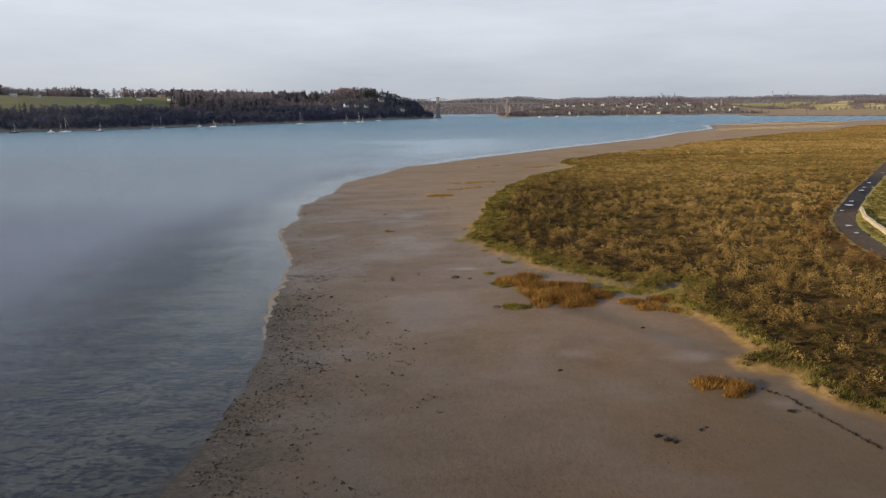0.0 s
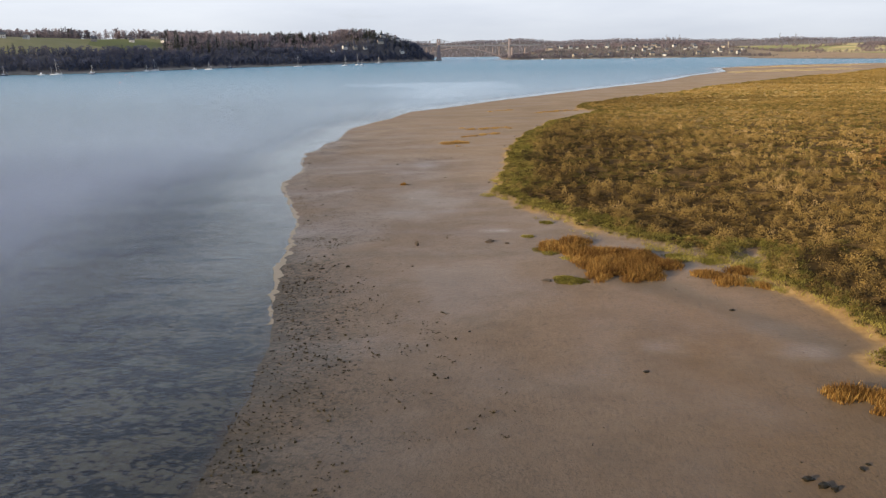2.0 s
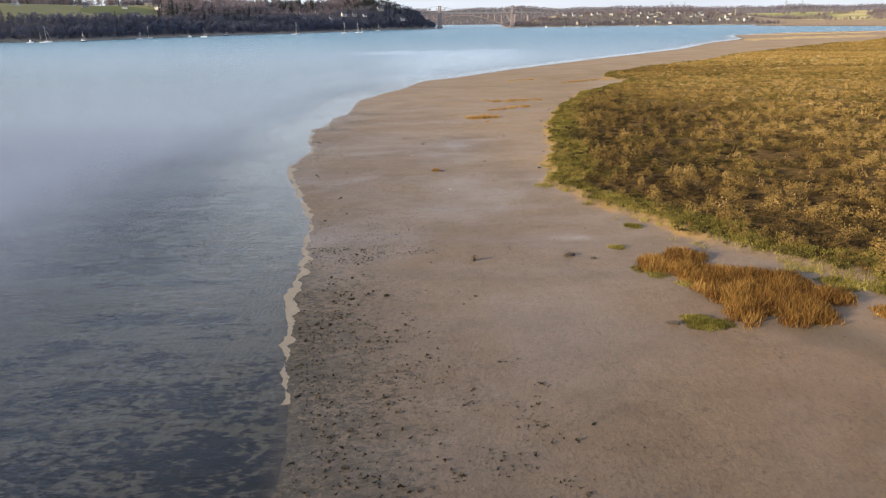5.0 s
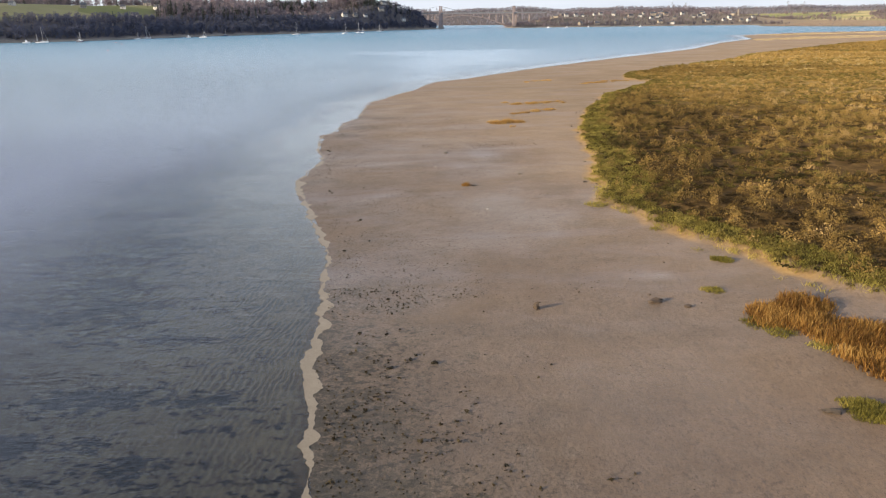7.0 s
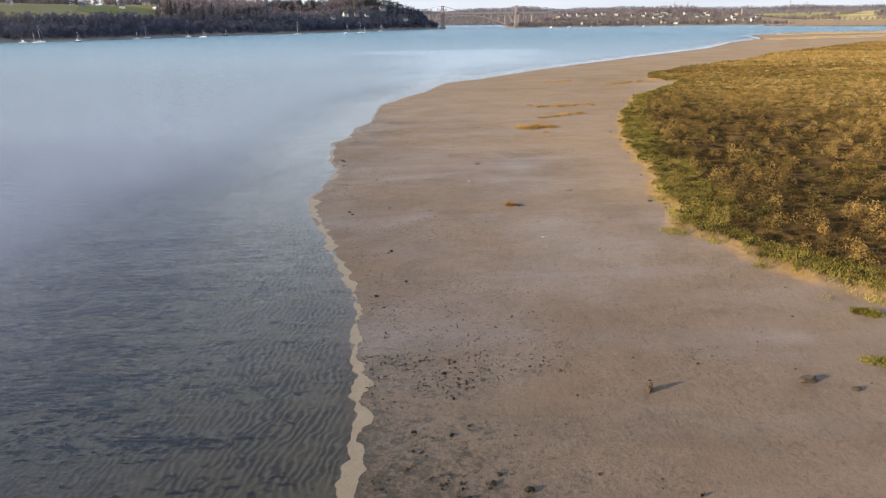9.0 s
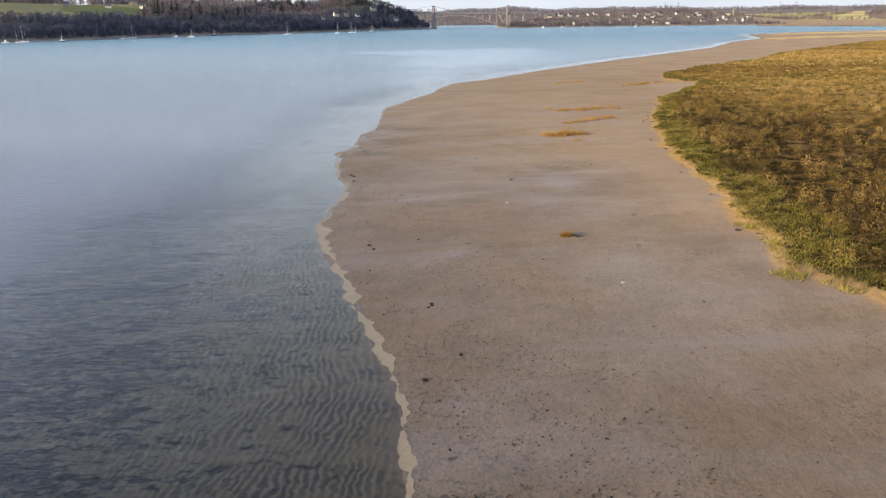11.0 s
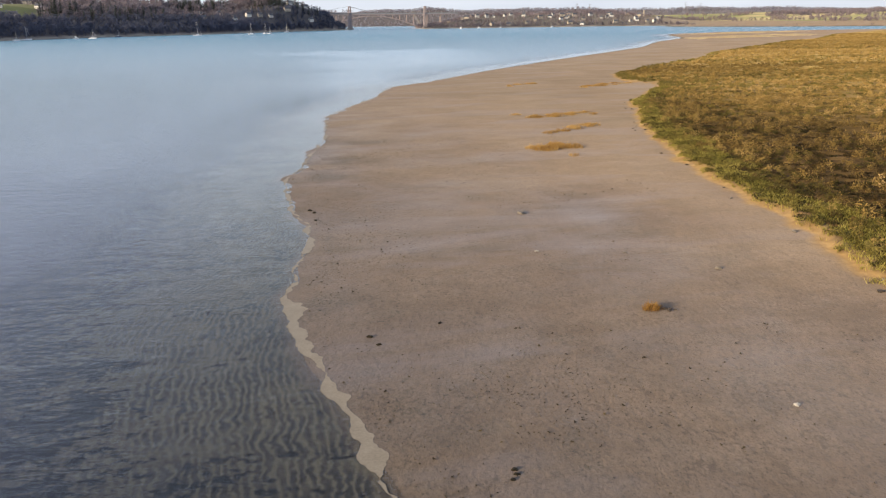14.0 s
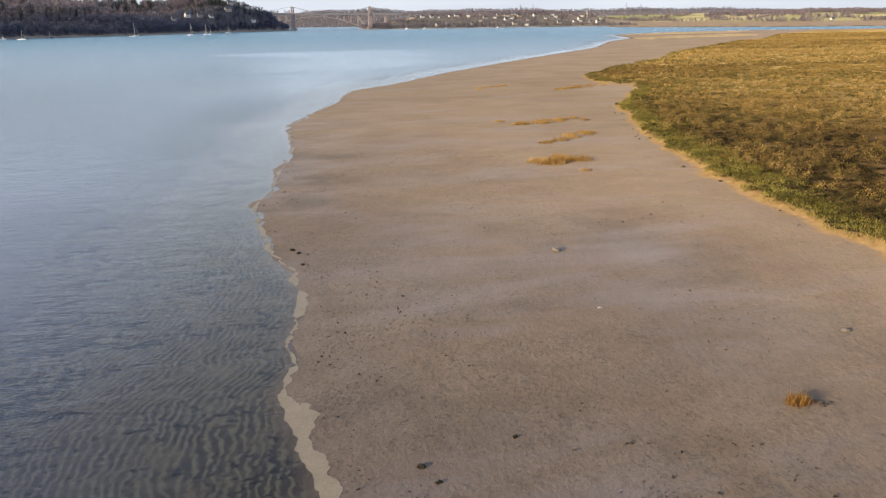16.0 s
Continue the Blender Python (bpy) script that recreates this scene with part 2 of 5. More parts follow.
def ground_material():
    n = Nodes("mudflat_and_land")
    cover, bed = n.attr("cover", "Color"), n.attr("depth")
    sep = n.add("ShaderNodeSeparateColor")
    n.link(cover, sep.inputs["Color"])
    marsh, field, wood = sep.outputs
    inland = n.attr("inland")
    # bare flat: grey-brown silt by the water, warmer sand inland
    big, mid, fine = n.noise(0.055, 5, rough=0.6), n.noise(0.45, 5), n.noise(5.0, 5, rough=0.65)
    streak = n.noise(0.35, 6, n.place(0.8, 1.5, 1, 35), rough=0.7, warp=0.6)
    silt = n.ramp(big, (0.3, (0.268, 0.18, 0.117)), (0.7, (0.37, 0.26, 0.171)))
    sand = n.ramp(big, (0.3, (0.49, 0.31, 0.16)), (0.7, (0.62, 0.42, 0.235)))
    up = n.add("ShaderNodeSeparateXYZ")
    n.link(n.co, up.inputs[0])
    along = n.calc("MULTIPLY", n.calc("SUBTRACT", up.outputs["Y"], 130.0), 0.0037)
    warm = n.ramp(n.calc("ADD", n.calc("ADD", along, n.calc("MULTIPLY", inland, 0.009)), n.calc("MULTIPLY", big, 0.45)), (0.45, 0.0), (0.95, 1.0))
    flat = n.mix(warm, silt, sand)
    flat = n.mix(n.ramp(streak, (0.45, 0.0), (0.75, 0.55)), flat, (0.2, 0.12, 0.06))
    flat = n.mix(n.ramp(n.noise(0.16, 7, n.place(1, 1.25, 1, 15), rough=0.72), (0.46, 0.0), (0.7, 0.5)), flat, (0.14, 0.095, 0.055))
    flat = n.mix(n.ramp(n.noise(1.3, 6, n.place(1.6, 0.8, 1, -35), rough=0.72), (0.5, 0.0), (0.75, 0.6)), flat, (0.135, 0.095, 0.058))
    flat = n.mix(n.ramp(n.noise(0.6, 5, rough=0.65), (0.52, 0.0), (0.75, 0.35)), flat, (0.38, 0.3, 0.225))
    # weed and cast specks, thick near the water
    shore = n.ramp(n.calc("MULTIPLY", inland, 0.05), (0.0, 1.0), (0.3, 0.72), (0.85, 0.15))
    near_sea = n.calc("MULTIPLY", n.calc("SUBTRACT", shore, 0.45), n.ramp(n.calc("MULTIPLY", up.outputs["Y"], 0.005), (0.42, 0.36), (0.58, 0.06)))
    dirt = n.ramp(n.calc("ADD", n.calc("ADD", n.noise(4.2, 6, n.place(1.2, 1, 1, 30), rough=0.72), n.calc("MULTIPLY", n.calc("SUBTRACT", n.noise(0.3, 4), 0.5), 0.55)), near_sea), (0.6, 0.0), (0.7, 1.0))
    flat = n.mix(n.calc("MULTIPLY", dirt, 0.6), flat, (0.085, 0.072, 0.04))
    slime = n.ramp(n.calc("ADD", n.noise(1.7, 6, n.place(0.9, 1.2, 1, 15), rough=0.74), near_sea), (0.63, 0.0), (0.7, 0.85))
    flat = n.mix(slime, flat, (0.06, 0.052, 0.033))
    flat = n.mix(n.ramp(fine, (0.42, 0.3), (0.62, 0.0)), flat, (0.15, 0.105, 0.065))
    grit = n.noise(9.0, 5, n.place(1.5, 0.8, 1, -35), rough=0.75)
    flat = n.mix(n.ramp(grit, (0.54, 0.0), (0.65, 0.82)), flat, (0.1, 0.07, 0.046))
    casts = n.noise(3.2, 6, n.place(1.9, 0.8, 1, -35), rough=0.75)
    flat = n.mix(n.ramp(casts, (0.55, 0.0), (0.66, 0.72)), flat, (0.12, 0.088, 0.056))
    flat = n.mix(n.ramp(grit, (0.3, 0.4), (0.41, 0.0)), flat, (0.42, 0.34, 0.27))
    flecks = n.ramp(n.calc("ADD", n.noise(3.0, 4, n.place(1.3, 1, 1, -30), rough=0.6), n.calc("MULTIPLY", n.calc("SUBTRACT", n.noise(0.33, 5, rough=0.65), 0.5), 0.5)), (0.58, 0.0), (0.68, 0.65))
    flat = n.mix(flecks, flat, (0.13, 0.09, 0.058))
    rim = n.ramp(n.attr("rim"), (0.0, 0.0), (1.0, 1.0))
    flat = n.mix(n.calc("MULTIPLY", warm, 0.6), flat, sand)
    tan = n.calc("MULTIPLY", n.ramp(n.calc("MULTIPLY", inland, 0.03), (0.25, 0.0), (0.95, 1.0)), n.ramp(n.calc("MULTIPLY", up.outputs["Y"], 0.005), (0.35, 1.0), (0.46, 0.1)))
    flat = n.mix(tan, flat, n.mix(1.0, flat, (0.98, 0.82, 0.58), "MULTIPLY"))
    stain = n.ramp(n.noise(0.075, 6, n.place(0.7, 1.3, 1, 40), rough=0.62, warp=0.6), (0.5, 0.0), (0.7, 0.45))
    flat = n.mix(stain, flat, (0.28, 0.18, 0.1))
    # damp seep, weed mats and the painted lens falloff darken the mud
    flat = n.mix(n.calc("MULTIPLY", n.attr("damp_dim"), n.ramp(big, (0.3, 0.45), (0.7, 0.8))), flat, (0.11, 0.08, 0.046))
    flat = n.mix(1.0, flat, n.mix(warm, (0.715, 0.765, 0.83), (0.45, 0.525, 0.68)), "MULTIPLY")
    # lilac sheen of wet mud, painted into the base colour from y 84 on
    painted_gleam = n.ramp(n.noise(0.1, 6, n.place(0.5, 1.5, 1, -22), rough=0.6, warp=0.5), (0.5, 0.0), (0.66, 0.42))
    flat = n.mix(n.calc("MULTIPLY", painted_gleam, n.ramp(n.calc("MULTIPLY", up.outputs["Y"], 0.005), (0.42, 0.0), (0.54, 1.0))), flat, (0.235, 0.205, 0.2))
    flat = n.mix(n.calc("MULTIPLY", rim, 0.9), flat, n.ramp(n.noise(1.3, 5), (0.3, (0.21, 0.12, 0.038)), (0.7, (0.38, 0.25, 0.095))))
    # bed under the water: olive sand with ripples painted in, dark weed meadows
    sway = n.calc("ADD", n.calc("MULTIPLY", n.noise(0.8, 4, rough=0.65), 3.0), n.calc("MULTIPLY", n.noise(0.08, 2), 3.0))
    phase = n.calc("ADD", n.calc("ADD", n.calc("MULTIPLY", bed, 118.0), n.calc("MULTIPLY", up.outputs["Y"], 0.55)), sway)
    crest = n.calc("MULTIPLY_ADD", n.calc("SINE", n.calc("MULTIPLY", phase, 6.2832)), 0.5, 0.5)
    north = n.ramp(n.calc("MULTIPLY", up.outputs["Y"], 0.005), (0.3, 0.2), (0.46, 1.0))
    soft = n.calc("MULTIPLY", n.calc("MULTIPLY", n.ramp(n.noise(0.5, 4, rough=0.6), (0.36, 0.35), (0.55, 1.0)), n.ramp(bed, (0.1, 1.0), (0.55, 0.2))), north)
    pale = n.calc("MULTIPLY", n.ramp(bed, (0.0, 1.0), (0.4, 0.0)), n.calc("MULTIPLY_ADD", north, 0.75, 0.2))
    silty = n.mix(pale, n.ramp(n.noise(1.8, 6, rough=0.7), (0.3, (0.075, 0.068, 0.044)), (0.7, (0.18, 0.158, 0.1))), (0.175, 0.155, 0.105))
    # ripples are colour only: refracted light on crests, dark detritus in troughs
    ridged = n.mix(n.calc("MULTIPLY", n.ramp(crest, (0.4, 0.95), (0.92, 0.0)), soft), silty, (0.045, 0.042, 0.034))
    meadow = n.noise(0.26, 6, n.place(0.55, 1.3, 1, -8), rough=0.68, warp=0.5)
    tips = n.noise(1.9, 6, n.place(0.8, 1.2, 1, 20), rough=0.7)
    centred = lambda v, k: n.calc("MULTIPLY", n.calc("SUBTRACT", v, 0.5), k)
    weed = n.ramp(n.calc("ADD", n.calc("ADD", centred(meadow, 0.9), centred(tips, 1.35)), n.attr("weed")), (0.48, 0.0), (0.57, 1.0))
    under = n.mix(n.calc("MULTIPLY", weed, 0.95), ridged, (0.007, 0.008, 0.012))
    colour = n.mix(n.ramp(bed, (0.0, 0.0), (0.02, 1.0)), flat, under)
    # marsh soil and mats
    mcol = n.ramp(n.noise(0.5, 6, rough=0.65), (0.3, (0.035, 0.021, 0.009)), (0.5, (0.075, 0.048, 0.018)), (0.72, (0.16, 0.1, 0.04)))
    dry = n.ramp(n.noise(0.045, 6, n.place(0.35, 1.5, 1, 12), rough=0.65), (0.34, (0.2, 0.145, 0.042)), (0.5, (0.37, 0.255, 0.085)), (0.66, (0.56, 0.39, 0.155)))
    dry = n.mix(n.ramp(n.noise(0.8, 5, n.place(0.5, 1.3, 1, 8), rough=0.7), (0.42, 0.0), (0.68, 0.75)), dry, (0.075, 0.055, 0.02))
    mcol = n.mix(n.ramp(n.calc("MULTIPLY", up.outputs["Y"], 0.002), (0.36, 0.0), (0.62, 0.95)), mcol, dry)
    colour = n.mix(marsh, colour, mcol)
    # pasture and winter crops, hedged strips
    strips = n.add("ShaderNodeTexVoronoi", Scale=0.0055)
    n.link(n.place(0.6, 1.5, 1, 20), strips.inputs["Vector"])
    lots = n.add("ShaderNodeSeparateColor")
    n.link(strips.outputs["Color"], lots.inputs["Color"])
    grass = n.ramp(lots.outputs[0], (0.3, (0.19, 0.205, 0.09)), (0.7, (0.29, 0.27, 0.14)), (0.92, (0.38, 0.32, 0.19)))
    grass = n.mix(n.ramp(n.noise(0.03, 5), (0.4, 0.0), (0.7, 0.4)), grass, (0.2, 0.19, 0.085))
    colour = n.mix(field, colour, grass)
    floor = n.ramp(n.noise(0.08, 5), (0.3, (0.085, 0.082, 0.09)), (0.7, (0.16, 0.142, 0.14)))
    colour = n.mix(wood, colour, floor)
    stones = n.ramp(n.noise(0.3, 4), (0.3, (0.2, 0.18, 0.15)), (0.7, (0.34, 0.31, 0.27)))
    colour = n.mix(n.attr("strand"), colour, stones)
    wet = n.ramp(n.calc("ADD", n.noise(0.07, 4, warp=0.5), n.calc("MULTIPLY", fine, 0.12)), (0.42, 0.42), (0.68, 0.7))
    pool = n.ramp(n.attr("pool"), (0.08, 0.0), (0.95, 0.8))
    wet = n.mix(pool, n.mix(warm, wet, 0.85), 0.2)
    rough = n.mix(n.calc("MAXIMUM", n.calc("MAXIMUM", marsh, field), wood), wet, 0.9)
    nrm = n.bump(n.calc("ADD", n.calc("MULTIPLY", mid, 0.6), n.calc("MULTIPLY", fine, 0.45)), 0.5, 0.14)
    nrm = n.bump(n.noise(2.2, 4, n.place(1, 0.7, 1, -35), warp=0.6), 0.5, 0.08, nrm)
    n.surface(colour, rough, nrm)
    dull = n.mix(n.calc("MAXIMUM", n.calc("MAXIMUM", marsh, field), wood), n.mix(pool, n.mix(warm, 0.36, 0.08), 0.5), 0.03)
    next(x for x in n.nt.nodes if x.type == "BSDF_PRINCIPLED").inputs["Diffuse Roughness"].default_value = 1.0
    n.link(dull, next(x for x in n.nt.nodes if x.type == "BSDF_PRINCIPLED").inputs["Specular IOR Level"])
    return n.mat


def water_material():
    n = Nodes("estuary_water")
    depth, slick = n.attr("depth"), n.attr("slick")
    spot = n.add("ShaderNodeSeparateXYZ")
    n.link(n.co, spot.inputs[0])
    small = n.noise(3.0, 4, n.place(0.55, 1.4, 1, 10), rough=0.6, warp=0.5)
    chop = n.noise(0.8, 4, n.place(0.7, 1.6, 1, 6), rough=0.66, warp=0.5)
    swell = n.noise(0.05, 4, n.place(0.35, 1.6, 1, 8))
    calm = n.calc("SUBTRACT", 1.0, n.calc("MULTIPLY", slick, 0.55))
    gust = n.calc("MULTIPLY", calm, n.ramp(swell, (0.35, 0.86), (0.65, 1.05)))
    waves = n.noise(0.22, 5, n.place(0.4, 1.7, 1, 4), rough=0.68, warp=0.4)
    level = lambda v, k: n.calc("MULTIPLY", n.calc("SUBTRACT", v, 0.5), k)
    h = n.calc("ADD", level(small, 1.6), n.calc("ADD", level(chop, 4.2), level(waves, 4.5)))
    far_off = n.ramp(n.calc("MULTIPLY", spot.outputs["Y"], 0.001), (0.1, 0.2), (0.2, 0.13), (0.3, 0.16), (0.5, 0.5), (0.8, 1.0))
    gust = n.calc("MULTIPLY", gust, n.ramp(depth, (0.05, 0.6), (0.45, 1.0)))
    h = n.calc("MULTIPLY", h, n.calc("MULTIPLY", gust, n.calc("MULTIPLY", far_off, 5.0)))
    tilt = n.add("ShaderNodeTexNoise", Scale=0.55, Detail=5.0, Roughness=0.62)   # wind ripples that stay crisp far off
    n.link(n.place(0.45, 1.5, 1, 5), tilt.inputs["Vector"])
    lean, flat_up = n.add("ShaderNodeSeparateColor"), n.add("ShaderNodeCombineXYZ")
    n.link(tilt.outputs["Color"], lean.inputs["Color"])
    force = n.calc("MULTIPLY", calm, n.ramp(n.calc("MULTIPLY", spot.outputs["Y"], 0.001), (0.09, 0.03), (0.14, 0.16), (0.4, 0.2)))
    n.link(n.calc("MULTIPLY", n.calc("SUBTRACT", lean.outputs[0], 0.5), n.calc("MULTIPLY", force, 0.5)), flat_up.inputs["X"])
    n.link(n.calc("MULTIPLY", n.calc("SUBTRACT", lean.outputs[1], 0.5), force), flat_up.inputs["Y"])
    flat_up.inputs["Z"].default_value = 1.0
    unit = n.add("ShaderNodeVectorMath")
    unit.operation = "NORMALIZE"
    n.link(flat_up.outputs[0], unit.inputs[0])
    nrm = n.bump(h, 1.0, 0.042, unit.outputs[0])
    # clouds with depth; the y ramp spreads the painted sheen over the bed
    murk_sheen = n.calc("SUBTRACT", 1.0, n.calc("POWER", 2.718, n.calc("MULTIPLY", n.calc("MULTIPLY", depth, depth), n.calc("MULTIPLY", n.ramp(n.calc("MULTIPLY", spot.outputs["Y"], 0.001), (0.11, 0.18), (0.18, 1.0)), -12.0))))
    clear = n.add("ShaderNodeBsdfTransparent")
    clear.inputs["Color"].default_value = (0.84, 0.87, 0.91, 1)
    # diffuse body: suspended silt plus the sky sheen painted by reach
    silt = n.add("ShaderNodeBsdfDiffuse")
    reach = n.calc("MULTIPLY", spot.outputs["Y"], 0.001)   # paler upstream: sky sheen on far water is put into the body colour
    far_sheen = n.ramp(reach, (0.1, (0.05, 0.056, 0.09)), (0.145, (0.17, 0.185, 0.245)), (0.19, (0.315, 0.365, 0.425)), (0.3, (0.33, 0.415, 0.46)), (0.5, (0.235, 0.345, 0.4)), (1.0, (0.115, 0.27, 0.35)))
    n.link(n.mix(n.ramp(depth, (0.34, 0.0), (0.7, 0.9)), far_sheen, n.mix(n.ramp(reach, (0.13, 0.0), (0.2, 1.0)), (0.265, 0.285, 0.365), far_sheen)), silt.inputs["Color"])
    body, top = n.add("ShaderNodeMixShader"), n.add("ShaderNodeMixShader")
    n.link(murk_sheen, body.inputs["Fac"]).link(clear.outputs[0], body.inputs[1]).link(silt.outputs[0], body.inputs[2])
    gloss = n.add("ShaderNodeBsdfGlossy", Roughness=0.24)
    gloss.inputs["Color"].default_value = (0.88, 0.95, 1.0, 1)
    n.link(nrm, gloss.inputs["Normal"]).link(n.calc("MAXIMUM", n.ramp(n.calc("MULTIPLY", depth, 0.5), (0.08, 0.06), (0.26, 0.1)), n.ramp(n.calc("MULTIPLY", spot.outputs["Y"], 0.001), (0.12, 0.06), (0.25, 0.08), (0.6, 0.25))), gloss.inputs["Roughness"])
    fr = n.add("ShaderNodeFresnel", IOR=1.33)
    n.link(nrm, fr.inputs["Normal"])
    n.link(fr.outputs[0], top.inputs["Fac"]).link(body.outputs[0], top.inputs[1]).link(gloss.outputs[0], top.inputs[2])
    n.link(top.outputs[0], n.out.inputs["Surface"])
    return n.mat


def plant_material(name, *stops, rough=0.75, own=0.16, thin_leaf=0.25):
    """Leaf colours spread over a per-clump value, with a second, finer spread from leaf to leaf."""
    n = Nodes(name)
    geo = n.add("ShaderNodeNewGeometry")
    v = n.calc("MULTIPLY_ADD", geo.outputs["Random Per Island"], own, n.calc("MULTIPLY", n.attr("tint"), 1 - own))
    col = n.ramp(v, *stops)
    p = n.add("ShaderNodeBsdfPrincipled", Roughness=rough)
    p.inputs["Specular IOR Level"].default_value = 0.2
    n.link(col, p.inputs["Base Color"])
    thin = n.add("ShaderNodeBsdfTranslucent")
    n.link(col, thin.inputs["Color"])
    m = n.add("ShaderNodeMixShader", Fac=thin_leaf)
    n.link(p.outputs[0], m.inputs[1]).link(thin.outputs[0], m.inputs[2]).link(m.outputs[0], n.out.inputs["Surface"])
    return n.mat


GROUND, WATER = ground_material(), water_material()
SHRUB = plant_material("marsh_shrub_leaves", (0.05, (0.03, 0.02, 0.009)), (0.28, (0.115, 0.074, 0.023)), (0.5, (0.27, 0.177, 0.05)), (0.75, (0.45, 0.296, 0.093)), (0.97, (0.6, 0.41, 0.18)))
DRY = plant_material("bleached_dry_grass", (0.05, (0.4, 0.3, 0.16)), (0.95, (0.66, 0.54, 0.34)), own=0.4)
RUST = plant_material("rusty_shrub_leaves", (0.05, (0.045, 0.024, 0.01)), (0.45, (0.22, 0.118, 0.034)), (0.95, (0.44, 0.26, 0.085)))
TURF = plant_material("saltmarsh_grass_blades", (0.05, (0.06, 0.058, 0.012)), (0.45, (0.235, 0.2, 0.04)), (0.75, (0.46, 0.375, 0.09)), (0.97, (0.62, 0.5, 0.2)), own=0.35)
GREEN = plant_material("marsh_green_leaves", (0.05, (0.03, 0.026, 0.008)), (0.5, (0.14, 0.11, 0.025)), (0.95, (0.34, 0.26, 0.07)))
STRAW = plant_material("cordgrass_blades", (0.05, (0.07, 0.03, 0.01)), (0.4, (0.25, 0.125, 0.03)), (0.75, (0.48, 0.28, 0.075)), (0.97, (0.66, 0.45, 0.16)), own=0.45)
# Winter crowns: haze is painted in as a blue, lifted dark end.
WINTER = plant_material("hazed_winter_crowns", (0.05, (0.105, 0.118, 0.172)), (0.35, (0.165, 0.158, 0.185)), (0.6, (0.27, 0.226, 0.238)), (0.95, (0.4, 0.32, 0.318)), own=0.06, thin_leaf=0.5)
# Far crowns: the paling of distance haze is put into this colour.
HAZED_WOOD = plant_material("hazed_far_woods", (0.05, (0.3, 0.29, 0.33)), (0.95, (0.42, 0.38, 0.4)), own=0.1, thin_leaf=0.5)
# Needles lightened and greyed, haze being part of the colour.
DARKWOOD = plant_material("hazed_evergreen_needles", (0.05, (0.055, 0.07, 0.072)), (0.95, (0.125, 0.135, 0.105)), own=0.08, thin_leaf=0.4)
KELP = plant_material("stranded_seaweed", (0.05, (0.024, 0.019, 0.01)), (0.6, (0.07, 0.053, 0.026)), (0.95, (0.13, 0.1, 0.05)), rough=0.45)
BARK = plain("bark", (0.07, 0.055, 0.042), 0.9, 0.3, 3.0)
WHITE_WALL = plain("white_render", (0.6, 0.58, 0.54), 0.85, 0.08, 0.4)
CREAM_WALL = plain("cream_render", (0.45, 0.39, 0.31), 0.85, 0.1, 0.4)
STONE_WALL = plain("granite_wall", (0.33, 0.3, 0.26), 0.9, 0.2, 0.8)
SLATE = plain("slate_roof", (0.085, 0.09, 0.105), 0.55, 0.2, 0.8)
GLASS = plain("dark_window_glass", (0.03, 0.035, 0.04), 0.12, 0.1, 1.0)
CONCRETE = plain("weathered_concrete", (0.34, 0.28, 0.27), 0.85, 0.16, 0.15)
STEEL = plain("grey_painted_steel", (0.24, 0.24, 0.25), 0.5, 0.15, 0.3)
HULL_WHITE = plain("white_gelcoat", (0.78, 0.79, 0.8), 0.3, 0.05, 0.6)
HULL_DARK = plain("dark_blue_gelcoat", (0.05, 0.07, 0.12), 0.3, 0.1, 0.6)
SAILCLOTH = plain("blue_sail_cover", (0.1, 0.14, 0.25), 0.8, 0.15, 1.2)
ALLOY = plain("pale_alloy_spar", (0.62, 0.61, 0.58), 0.4, 0.05, 1.0, 0.3)
ORANGE = plain("orange_buoy_plastic", (0.6, 0.14, 0.03), 0.5, 0.1, 3.0)


def track_material():
    """Brown gravel, black and wet in the dip."""
    n = Nodes("wet_track")
    at = n.add("ShaderNodeSeparateXYZ")
    n.link(n.co, at.inputs[0])
    ragged = n.calc("MULTIPLY_ADD", n.noise(0.25, 4), 14.0, at.outputs["Y"])
    soaked = n.ramp(n.calc("MULTIPLY", ragged, 0.004), (0.6, 0.0), (0.63, 1.0), (0.87, 1.0), (0.92, 0.0))
    gravel = n.ramp(n.noise(1.4, 6, rough=0.7), (0.3, (0.1, 0.072, 0.052)), (0.7, (0.2, 0.145, 0.1)))
    col = n.mix(soaked, gravel, n.ramp(n.noise(0.9, 5), (0.3, (0.02, 0.011, 0.012)), (0.7, (0.05, 0.028, 0.024))))
    return n.surface(col, n.mix(soaked, 0.95, 0.6), n.bump(n.noise(3.0, 4), 0.5, 0.04), spec=0.08)


TARMAC = track_material()
PALE_STONE = plain("pale_limestone", (0.68, 0.57, 0.38), 0.85, 0.18, 0.8)
GREY_STONE = plain("shore_stone", (0.2, 0.165, 0.12), 0.7, 0.3, 4.0)
SHELL = plain("bleached_shell", (0.5, 0.45, 0.37), 0.5, 0.15, 6.0)
DRIFT = plain("driftwood", (0.085, 0.06, 0.04), 0.8, 0.3, 5.0)


def film_material():
    """Still water a hand deep, over mud."""
    n = Nodes("still_puddle_water")
    p = n.add("ShaderNodeBsdfPrincipled", Roughness=0.06)
    p.inputs["Base Color"].default_value = (0.1, 0.085, 0.07, 1)
    p.inputs["Specular IOR Level"].default_value = 0.5
    n.link(n.bump(n.noise(1.5, 2), 0.1, 0.01), p.inputs["Normal"]).link(p.outputs[0], n.out.inputs["Surface"])
    return n.mat


